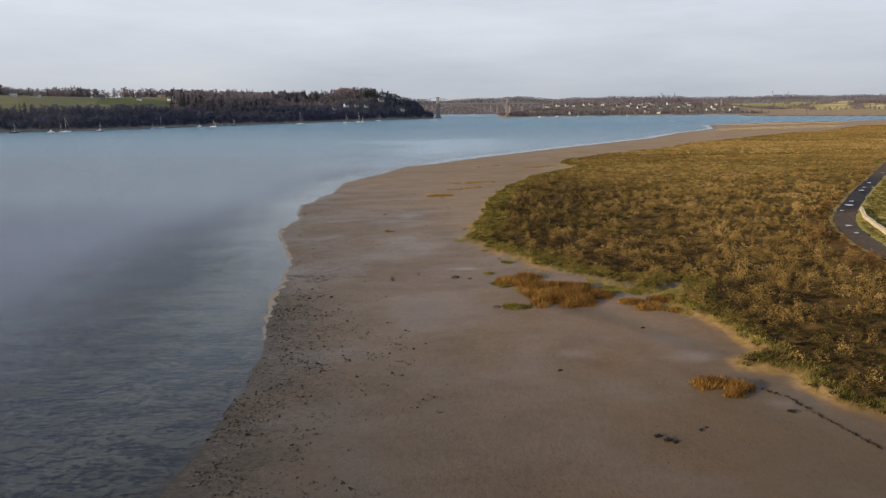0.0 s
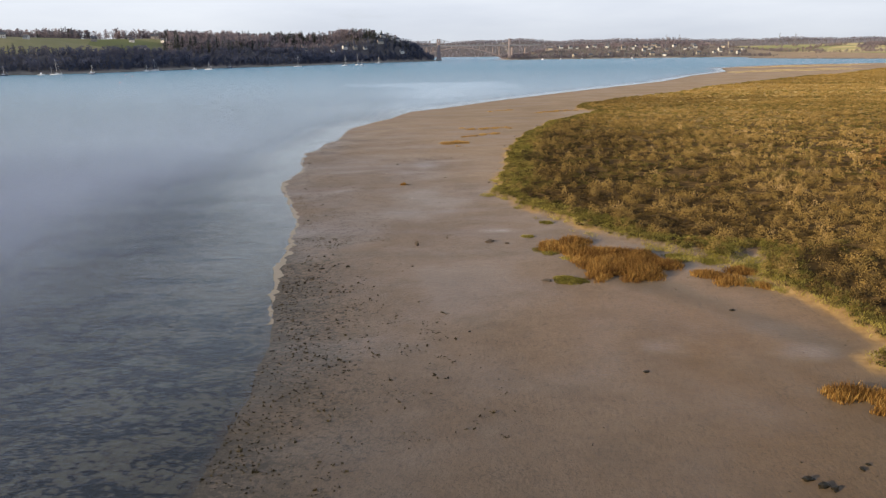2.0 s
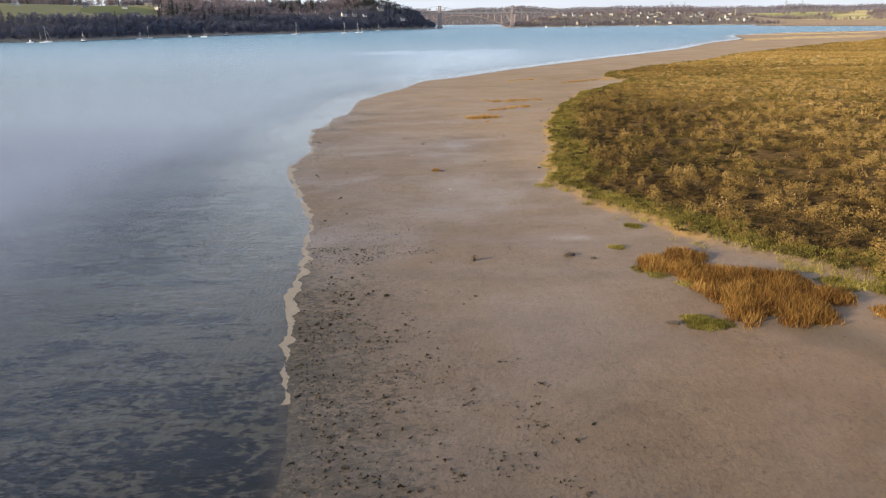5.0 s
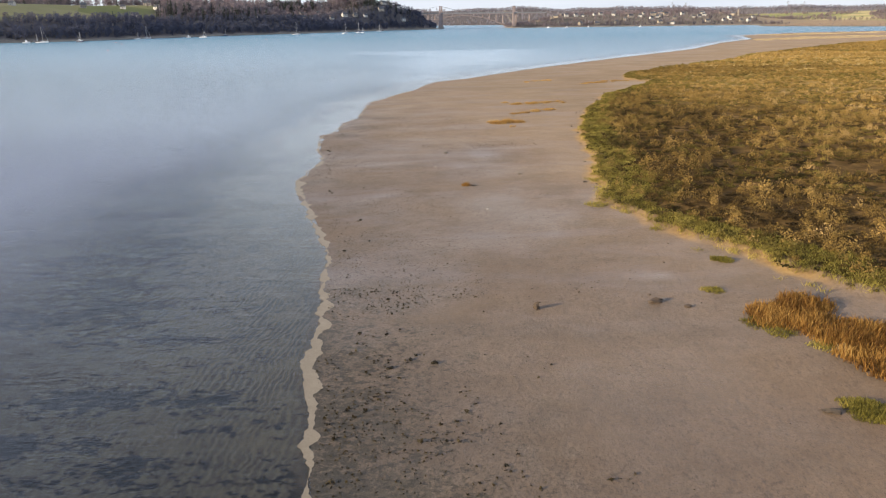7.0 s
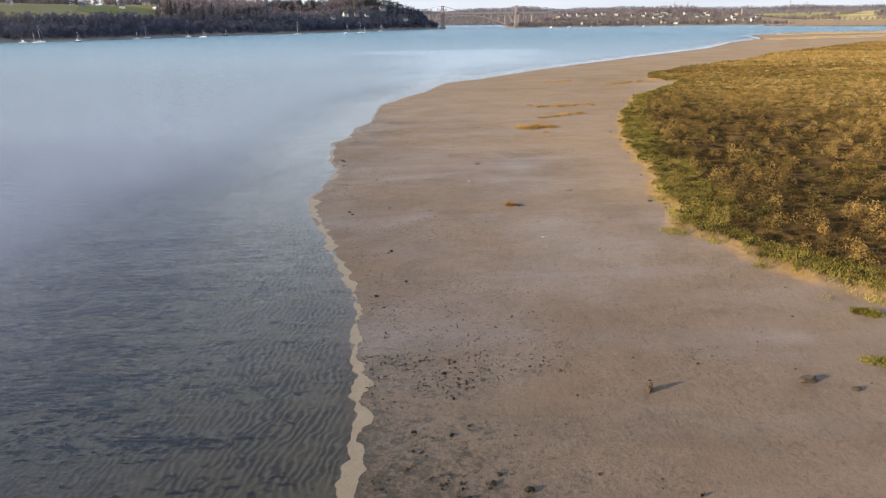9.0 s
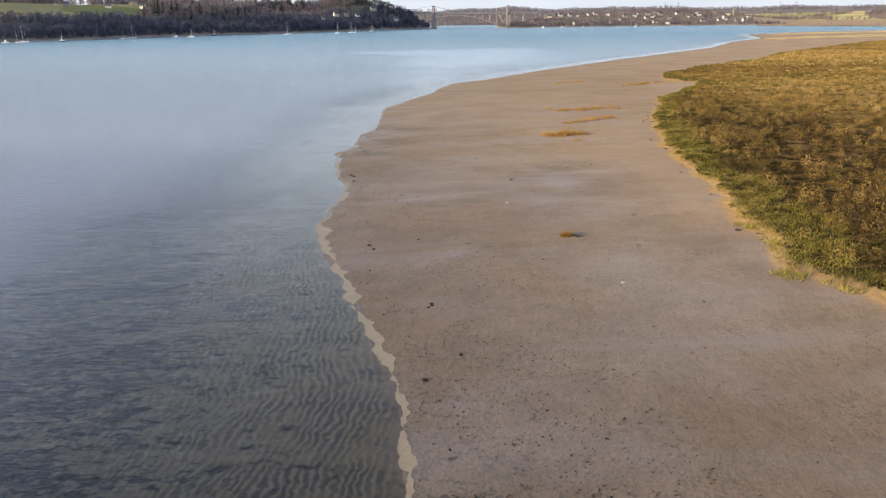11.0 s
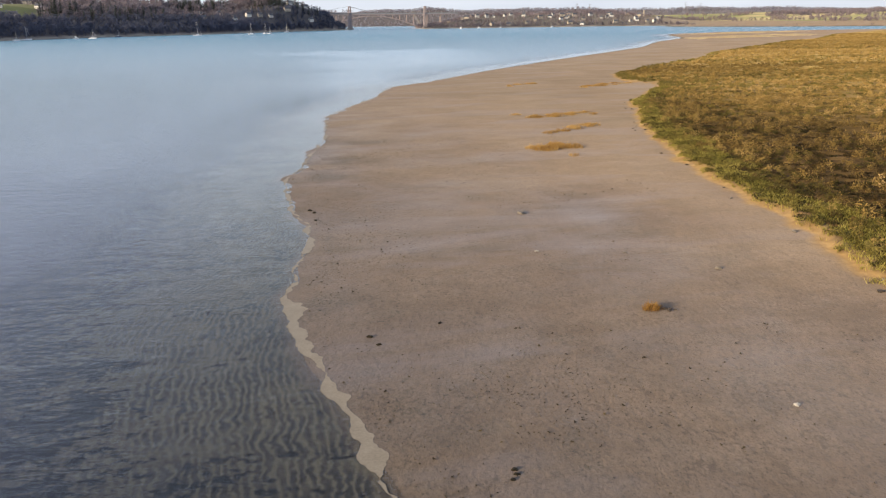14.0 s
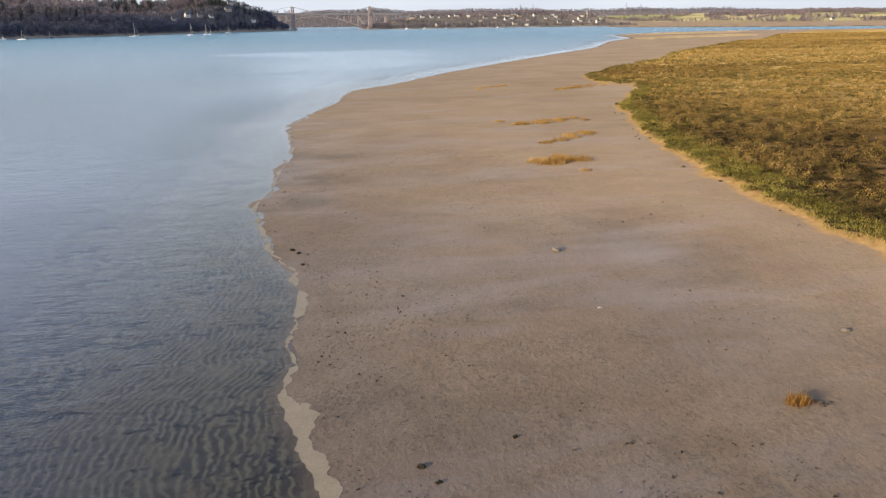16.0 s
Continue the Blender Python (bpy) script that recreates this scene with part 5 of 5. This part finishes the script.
def bank_trees():
    x, y = scattered(140, 1900, 1380, 2500, 8.5)
    td = land(x, y)[4]
    n, clump = rng.uniform(0, 1, x.size), fbm(x, y, 80, 131, 3)
    east_ = (x > 760) | (y < 1790)
    town_ = ~east_ & (td > 5) & (td < 520) & ((n < 0.45) | ((td < 50) & (x < 430)))
    hedge = east_ & (td > 130) & ((clump > 0.67) | (np.abs(fbm(x, y, 260, 133, 2) - 0.5) < 0.02) | ((td > 800) & (clump > 0.5)))
    near_edge = east_ & (td > 30) & (td < 60) & (n < 0.25)
    ok = (town_ | hedge | near_edge) & ~(in_clearing(x, y) & (n < 0.8))
    tall = rng.uniform(4, 10, x.size) * np.where(td > 300, 1.2, 1.0)
    tall = np.where(near_edge, 3.0, tall)
    tint = np.clip(0.45 + 0.75 * clump * rng.uniform(0.6, 1.3, x.size) - 0.25 * (td < 50), 0, 1)
    a, b = ok & (n < 0.25), ok & (n >= 0.25)
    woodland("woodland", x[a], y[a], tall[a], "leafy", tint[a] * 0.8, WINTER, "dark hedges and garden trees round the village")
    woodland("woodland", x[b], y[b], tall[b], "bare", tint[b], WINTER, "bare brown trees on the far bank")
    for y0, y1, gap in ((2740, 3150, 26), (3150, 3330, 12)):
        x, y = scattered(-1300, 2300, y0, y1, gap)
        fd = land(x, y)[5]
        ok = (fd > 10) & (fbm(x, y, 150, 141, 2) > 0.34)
        # hill trees wear the crown colour with haze painted in
        woodland("woodland", x[ok], y[ok], rng.uniform(4, 9, ok.sum()) + 5 * fbm(x, y, 90, 143, 2)[ok], "far", rng.uniform(0.0, 1.0, ok.sum()), HAZED_WOOD, "wooded hills beyond the bridge")


head_trees()
bank_trees()


# ---- single trees on the skyline ----
def single_tree(kind, k, label):
    w, c = SHAPES[kind][k]
    t = thing("tree", pose(0, 0, -500), label, "tree", "skyline trees")
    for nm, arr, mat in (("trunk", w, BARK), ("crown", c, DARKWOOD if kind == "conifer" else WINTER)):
        ob = sheet(nm, arr, np.arange(len(arr)).reshape(-1, 3), mat, {"tint": np.full(len(arr), 0.3 + 0.1 * k)})
        ob.parent = t
    return t


TREE_KINDS = [single_tree("bare", 0, "tall bare brown tree on the skyline"), single_tree("bare", 2, "spreading bare tree on the skyline"),
              single_tree("conifer", 1, "dark conifer standing above the wood"), single_tree("leafy", 3, "dark evergreen tree on the skyline")]
SKYLINE = [(-700, 1065, 0, 13), (-660, 1090, 3, 12), (-640, 1120, 0, 14), (-610, 1125, 1, 11), (-585, 1150, 2, 14), (-560, 1165, 1, 12), (-545, 1210, 0, 13),
           (-520, 1240, 3, 11), (-505, 1270, 2, 13), (-470, 1300, 1, 12), (-455, 1350, 2, 15), (-430, 1370, 0, 12), (-415, 1420, 2, 13), (-385, 1450, 1, 12),
           (-150, 1655, 2, 16), (-140, 1640, 2, 18), (-128, 1668, 2, 16), (-112, 1655, 2, 15), (-160, 1625, 2, 15), (-100, 1690, 3, 12),
           (735, 2150, 0, 14), (770, 2080, 1, 13), (800, 2120, 1, 12), (690, 2240, 0, 13), (840, 2160, 0, 12)]
used_kinds = set()
for x, y, k, tall in SKYLINE:
    m = pose(x, y, height(x, y) - 0.2, 0, 0, (x * 37) % 360) @ Matrix.Scale(tall, 4)
    if k in used_kinds:
        ob = copy_thing(TREE_KINDS[k], Matrix.Identity(4))
    else:
        ob = TREE_KINDS[k]
        used_kinds.add(k)
    ob.matrix_basis = m


# ---- houses ----
def house(w, d, eaves, ridge, wall_mat, label, chimneys=2):
    """A gabled house: its ridge runs along x."""
    t = thing("house", pose(0, 0, -500), label, "house", "houses on the banks")
    bm = bmesh.new()
    lo = [(-w / 2, -d / 2), (w / 2, -d / 2), (w / 2, d / 2), (-w / 2, d / 2)]
    a = [bm.verts.new((x, y, -1.5)) for x, y in lo]
    b = [bm.verts.new((x, y, eaves)) for x, y in lo]
    g = [bm.verts.new((x, 0, ridge - 0.15)) for x in (-w / 2, w / 2)]
    for i in (0, 2):
        bm.faces.new((a[i], a[i + 1], b[i + 1], b[i]))
    bm.faces.new((a[1], a[2], b[2], g[1], b[1]))
    bm.faces.new((a[3], a[0], b[0], g[0], b[3]))
    part("wall", bm, wall_mat, t)
    bm = bmesh.new()
    o = 0.35
    drop = (ridge - eaves) / (d / 2) * o
    for s in (-1, 1):
        p = [(-w / 2 - o, s * (d / 2 + o), eaves - drop), (w / 2 + o, s * (d / 2 + o), eaves - drop), (w / 2 + o, 0, ridge), (-w / 2 - o, 0, ridge)]
        vs = [bm.verts.new(q) for q in p] + [bm.verts.new((q[0], q[1], q[2] + 0.22)) for q in p]
        for f in ((0, 1, 2, 3), (4, 5, 6, 7), (0, 1, 5, 4), (1, 2, 6, 5), (2, 3, 7, 6), (3, 0, 4, 7)):
            bm.faces.new([vs[i] for i in f])
    roof = part("roof", bm, SLATE, t, "dark slate roof")
    for k in range(chimneys):
        x = (-1, 1)[k] * (w / 2 - 0.5)
        part("chimney", box(bmesh.new(), x - 0.4, -0.45, ridge - 0.9, x + 0.4, 0.45, ridge + 1.1), STONE_WALL, roof)
    for x in (-w * 0.3, 0.0, w * 0.3):
        for z in ((0.9,) if eaves < 3.5 else (0.9, 3.5)):
            if x == 0.0 and z < 1:
                part("door", box(bmesh.new(), -0.5, -d / 2 - 0.06, 0, 0.5, -d / 2 + 0.02, 2.1), DRIFT, t)
            else:
                part("window", box(bmesh.new(), x - 0.55, -d / 2 - 0.05, z, x + 0.55, -d / 2 + 0.02, z + 1.3), GLASS, t)
    return t


HOUSE_KINDS = [house(11, 8, 5.2, 9.0, WHITE_WALL, "white rendered house with dark slate roof"), house(9, 7, 3.2, 6.6, WHITE_WALL, "small white cottage with slate roof"),
               house(14, 8, 5.4, 9.4, CREAM_WALL, "cream house with dark slate roof"), house(10, 7.5, 4.8, 8.2, STONE_WALL, "grey granite house with slate roof")]
placed = []
shown_kinds = set()
for x, y, k, turn in HOUSES:
    if any(abs(x - a) + abs(y - b) < 15 for a, b in placed) or land(np.array([x]), np.array([y]))[0][0] < 2.5:
        continue
    placed.append((x, y))
    m = pose(x, y, height(x, y) + 0.4, 0, 0, turn) @ Matrix.Scale(0.82, 4)
    if k in shown_kinds:
        copy_thing(HOUSE_KINDS[k], Matrix.Identity(4)).matrix_basis = m
    else:
        HOUSE_KINDS[k].matrix_basis = m
        shown_kinds.add(k)


# ---- bridges ----
A, B = Vector((-8.0, 1806.0, 0)), Vector((157.0, 1832.0, 0))
along = (B - A).normalized()
across = Vector((-along.y, along.x, 0))
turn_b = math.degrees(math.atan2(along.y, along.x))
SPAN, DECK, TOP = (B - A).length, 33.0, 47.5


def suspension_bridge():
    t = thing("suspension_bridge", Matrix.Translation(A) @ pose(0, 0, 0, 0, 0, turn_b), "old grey suspension bridge on two tall piers", "bridge")
    for x in (0.0, SPAN):
        part("footing", box(bmesh.new(), x - 6.5, -8, -4, x + 6.5, 8, 4.2, 0.88), STONE_WALL, t, "pale masonry footing")
        for sx, sy in ((-2.7, -4.0), (2.7, 4.0)):
            part("pier", box(bmesh.new(), x + sx - 2.3, sy - 2.0, 3.6, x + sx + 2.3, sy + 2.0, DECK - 1.5, 0.74), CONCRETE, t, "pale masonry pier")
            part("tower_leg", box(bmesh.new(), x + sx - 1.5, sy - 1.4, DECK - 1.5, x + sx + 1.5, sy + 1.4, TOP, 0.85), CONCRETE, t)
        for z in (DECK + 6.5, TOP - 1.6):
            part("cross_beam", rod(bmesh.new(), (x - 2.5, -4, z), (x + 2.5, 4, z), 0.8, 0.8, 4), CONCRETE, t)
    part("deck", box(bmesh.new(), -95, -3.6, DECK - 1.9, SPAN + 75, 3.6, DECK - 0.4), STEEL, t, "grey steel truss deck")
    for y in (-3.6, 3.6):
        part("railing", box(bmesh.new(), -95, y - 0.08, DECK - 0.4, SPAN + 75, y + 0.08, DECK + 0.7), STEEL, t)
        sag = lambda f: DECK + 1.6 + (TOP - DECK - 1.6) * (2 * f - 1) ** 2
        bm = bmesh.new()
        for k in range(24):
            rod(bm, (SPAN * k / 24, y, sag(k / 24)), (SPAN * (k + 1) / 24, y, sag((k + 1) / 24)), 0.2, 0.2, 5)
        rod(bm, (0, y, TOP), (-88, y, DECK), 0.2, 0.2, 5)
        rod(bm, (SPAN, y, TOP), (SPAN + 70, y, DECK), 0.2, 0.2, 5)
        part("main_cable", bm, STEEL, t)
        for k in range(1, 22):
            x = SPAN * k / 22
            part("hanger", rod(bmesh.new(), (x, y, DECK - 0.5), (x, y, sag(k / 22)), 0.07, 0.07, 4), STEEL, t)


def arch_bridge():
    mid = A + along * (SPAN * 0.36) + across * 62
    t = thing("arch_bridge", Matrix.Translation(mid) @ pose(0, 0, 0, 0, 0, turn_b), "modern concrete arch bridge behind the old bridge", "bridge")
    half, foot, crown = 108.0, 3.0, 28.5
    bow = lambda x: foot + (crown - foot) * (1 - (x / half) ** 2)
    bm = bmesh.new()
    for k in range(40):
        x0, x1 = -half + 2 * half * k / 40, -half + 2 * half * (k + 1) / 40
        d0, d1 = 1.6 + 1.4 * abs(x0) / half, 1.6 + 1.4 * abs(x1) / half
        v = [bm.verts.new(p) for p in ((x0, -4, bow(x0) - d0), (x1, -4, bow(x1) - d1), (x1, -4, bow(x1)), (x0, -4, bow(x0)),
                                       (x0, 4, bow(x0) - d0), (x1, 4, bow(x1) - d1), (x1, 4, bow(x1)), (x0, 4, bow(x0)))]
        for f in ((0, 1, 2, 3), (5, 4, 7, 6), (4, 5, 1, 0), (3, 2, 6, 7)):
            bm.faces.new([v[i] for i in f])
    part("arch", bm, CONCRETE, t)
    part("deck", box(bmesh.new(), -200, -5.5, 30.6, 190, 5.5, 32.4), CONCRETE, t)
    for y in (-5.4, 5.4):
        part("railing", box(bmesh.new(), -200, y - 0.1, 32.4, 190, y + 0.1, 33.4), STEEL, t)
    for x in (-96, -80, -64, -48, 48, 64, 80, 96):
        part("column", box(bmesh.new(), x - 0.8, -3.6, bow(x) - 0.6, x + 0.8, 3.6, 30.7), CONCRETE, t)
    for x in (-half, half):
        part("abutment", box(bmesh.new(), x - 5, -6, -4, x + 5, 6, foot + 3, 0.8), CONCRETE, t)
    for x in (-128, -160, 128, 160):
        part("column", box(bmesh.new(), x - 1, -3.6, 0, x + 1, 3.6, 30.7), CONCRETE, t)


suspension_bridge()
arch_bridge()


# ---- boats at their moorings ----
def sailing_boat(length, mast, hull_mat, label, ketch=False, lean=0.0):
    t = thing("sailing_boat", pose(0, 0, -500), label, "sailing boat", "moored boats")
    w, L = length * 0.29, length
    bm = bmesh.new()
    rings = []
    for k in range(9):
        f = k / 8
        x = -L / 2 + L * f
        beam = w / 2 * (0.72 + 0.28 * math.sin(math.pi * min(1, f * 1.2 + 0.1))) * (1 - max(0, (f - 0.5) / 0.5) ** 2.2) + 0.02
        top, low = 0.95 + 0.35 * f * f, -0.4 * (1 - f**4)
        rings.append([bm.verts.new(p) for p in ((x, -beam, top), (x, -beam * 0.93, 0.25), (x, -beam * 0.45, low), (x, beam * 0.45, low), (x, beam * 0.93, 0.25), (x, beam, top))])
    for r0, r1 in zip(rings, rings[1:]):
        for i in range(5):
            bm.faces.new((r0[i], r0[i + 1], r1[i + 1], r1[i]))
    bm.faces.new(rings[0])
    part("hull", bm, hull_mat, t)
    bm = bmesh.new()
    deck = [[bm.verts.new((r[0], r[1], r[2] - 0.04)) for r in side] for side in
            ([(-L / 2 + L * k / 8, s * (w / 2 * (0.72 + 0.28 * math.sin(math.pi * min(1, k / 8 * 1.2 + 0.1))) * (1 - max(0, (k / 8 - 0.5) / 0.5) ** 2.2)), 0.95 + 0.35 * (k / 8) ** 2) for k in range(9)] for s in (-1, 1))]
    for k in range(8):
        bm.faces.new((deck[0][k], deck[0][k + 1], deck[1][k + 1], deck[1][k]))
    part("deck", bm, HULL_WHITE, t)
    cabin = part("cabin", box(bmesh.new(), -L * 0.12, -w * 0.3, 0.98, L * 0.2, w * 0.3, 1.62, 0.8), HULL_WHITE, t, "white coachroof")
    for s in (-1, 1):
        part("window", box(bmesh.new(), -L * 0.06, s * w * 0.277 - 0.02, 1.2, L * 0.13, s * w * 0.277 + 0.02, 1.4), GLASS, cabin)
    masts = [(L * 0.08, mast)] + ([(-L * 0.36, mast * 0.62)] if ketch else [])
    for x, h in masts:
        part("mast", rod(bmesh.new(), (x, 0, 0.95), (x, 0, 0.95 + h), 0.15, 0.1), ALLOY, t)
        part("boom", rod(bmesh.new(), (x, 0, 2.1), (x - L * 0.33, 0, 2.2), 0.07, 0.06), ALLOY, t)
        part("sail_cover", rod(bmesh.new(), (x - 0.2, 0, 2.3), (x - L * 0.31, 0, 2.32), 0.24, 0.13), SAILCLOTH, t, "blue cover over the furled sail")
        part("backstay", rod(bmesh.new(), (x, 0, 0.9 + h), (-L / 2 + 0.1, 0, 1.0), 0.025, 0.025, 4), STEEL, t)
    part("furled_jib", rod(bmesh.new(), (L * 0.08, 0, 0.8 + mast), (L / 2 - 0.1, 0, 1.35), 0.035, 0.07), HULL_WHITE, t, "pale rolled headsail")
    for s in (-1, 1):
        part("shroud", rod(bmesh.new(), (L * 0.08, 0, 0.9 + mast * 0.95), (L * 0.05, s * w * 0.47, 1.0), 0.025, 0.025, 4), STEEL, t)
    return t


def motor_boat(length, label):
    t = thing("motor_boat", pose(0, 0, -500), label, "motor boat", "moored boats")
    L, w = length, length * 0.34
    bm = bmesh.new()
    rings = []
    for k in range(7):
        f = k / 6
        x = -L / 2 + L * f
        beam = w / 2 * (1 - max(0, (f - 0.45) / 0.55) ** 2) + 0.02
        rings.append([bm.verts.new(p) for p in ((x, -beam, 1.0 + 0.5 * f), (x, -beam * 0.85, 0.2), (x, 0, -0.4 * (1 - f)), (x, beam * 0.85, 0.2), (x, beam, 1.0 + 0.5 * f))])
    for r0, r1 in zip(rings, rings[1:]):
        for i in range(4):
            bm.faces.new((r0[i], r0[i + 1], r1[i + 1], r1[i]))
        bm.faces.new((r0[4], r0[0], r1[0], r1[4]))
    bm.faces.new(rings[0])
    part("hull", bm, HULL_WHITE, t)
    wh = part("wheelhouse", box(bmesh.new(), -L * 0.15, -w * 0.32, 1.1, L * 0.16, w * 0.32, 2.9, 0.85), HULL_WHITE, t)
    part("windscreen", box(bmesh.new(), L * 0.12, -w * 0.26, 1.9, L * 0.155, w * 0.26, 2.6), GLASS, wh)
    part("mast", rod(bmesh.new(), (-L * 0.05, 0, 2.8), (-L * 0.05, 0, 5.5), 0.05, 0.03), ALLOY, t)
    return t


# x, y, length, mast, heading, lean, dark hull, two masts
SAIL = [(-466, 836, 8.5, 9.0, 25, 4, True, False), (-417, 850, 12.5, 15.0, 5, 6, False, True), (-384, 862, 8.0, 9.5, -10, 5, True, False),
        (-369, 979, 7.0, 7.5, 30, 0, False, False), (-369, 1007, 11.0, 13.5, 12, 4, False, False), (-311, 1044, 9.0, 9.5, -8, 0, False, False),
        (-308, 1138, 8.0, 8.0, 40, 3, True, False), (-219, 1187, 12.0, 16.5, 12, 5, False, False), (-155, 1245, 11.0, 15.0, 60, 0, False, False),
        (-139, 1286, 11.0, 15.5, 70, 0, False, False), (-132, 1280, 8.0, 8.0, 60, 0, False, False), (-118, 1440, 9.0, 11.5, 30, 0, False, False), (318, 1790, 10.0, 13.0, 60, 0, False, False)]
for x, y, L, mast, turn, lean, dark, two in SAIL:
    b = sailing_boat(L, mast, HULL_DARK if dark else HULL_WHITE, ("dark-hulled" if dark else "white") + (" two-masted" if two else "") + " sailing boat at its mooring, sails furled", two)
    b.matrix_basis = pose(x, y, 0.0, lean * 0.15, -lean * 0.4, turn)
for x, y, L, turn in ((-427, 838, 7, 10), (-389, 872, 6.5, 20), (-330, 1046, 6, 0), (218, 1708, 13, 70), (262, 1740, 8, 20), (424, 1754, 8, 30)):
    motor_boat(L, "white motor boat at its mooring").matrix_basis = pose(x, y, 0, 0, 0, turn)


def buoy(x, y, size=0.45):
    t = thing("buoy", pose(x, y, 0), "orange mooring buoy afloat", "buoy", "mooring buoys")
    bm = bmesh.new()
    bmesh.ops.create_uvsphere(bm, u_segments=12, v_segments=8, radius=size)
    for v in bm.verts:
        v.co.z = v.co.z * 0.9 + size * 0.35
    part("float", bm, ORANGE, t)
    part("shackle", rod(bmesh.new(), (0, 0, size), (0, 0, size + 0.35), 0.07, 0.07), STEEL, t)


for x, y in ((-246, 600), (-300, 760), (-200, 900), (-120, 1050), (-330, 820)):
    buoy(x, y)


# ---- pylons and a church tower on the far skyline ----
def pylon(x, y, tall):
    t = thing("power_pylon", pose(x, y, height(x, y)), "grey lattice power pylon on the horizon", "pylon", "power pylons")
    bm = bmesh.new()
    for sx in (-1, 1):
        for sy in (-1, 1):
            rod(bm, (sx * 3.2, sy * 3.2, 0), (sx * 0.5, sy * 0.5, tall), 0.22, 0.12, 4)
    for k in range(6):
        z0, z1 = tall * k / 6, tall * (k + 1) / 6
        w0, w1 = 3.2 - 2.7 * k / 6, 3.2 - 2.7 * (k + 1) / 6
        for s in (-1, 1):
            rod(bm, (-w0, s * w0, z0), (w1, s * w1, z1), 0.1, 0.1, 4)
            rod(bm, (s * w0, -w0, z0), (s * w1, w1, z1), 0.1, 0.1, 4)
    part("lattice_mast", bm, STEEL, t)
    for z, w in ((tall * 0.72, 7.0), (tall * 0.86, 5.5)):
        part("cross_arm", rod(bmesh.new(), (-w, 0, z), (w, 0, z), 0.25, 0.25, 4), STEEL, t)


for x, y in ((880, 3080), (925, 3060), (1330, 3100), (1375, 3060)):
    pylon(x, y, 38)
ch = thing("chimney_stack", pose(742, 2042, height(742, 2042)), "tall pale stone stack among the trees", "tower")
part("shaft", box(bmesh.new(), -1.5, -1.5, -1, 1.5, 1.5, 15, 0.8), CREAM_WALL, ch)
part("cap", box(bmesh.new(), -1.4, -1.4, 15, 1.4, 1.4, 16), STONE_WALL, ch)
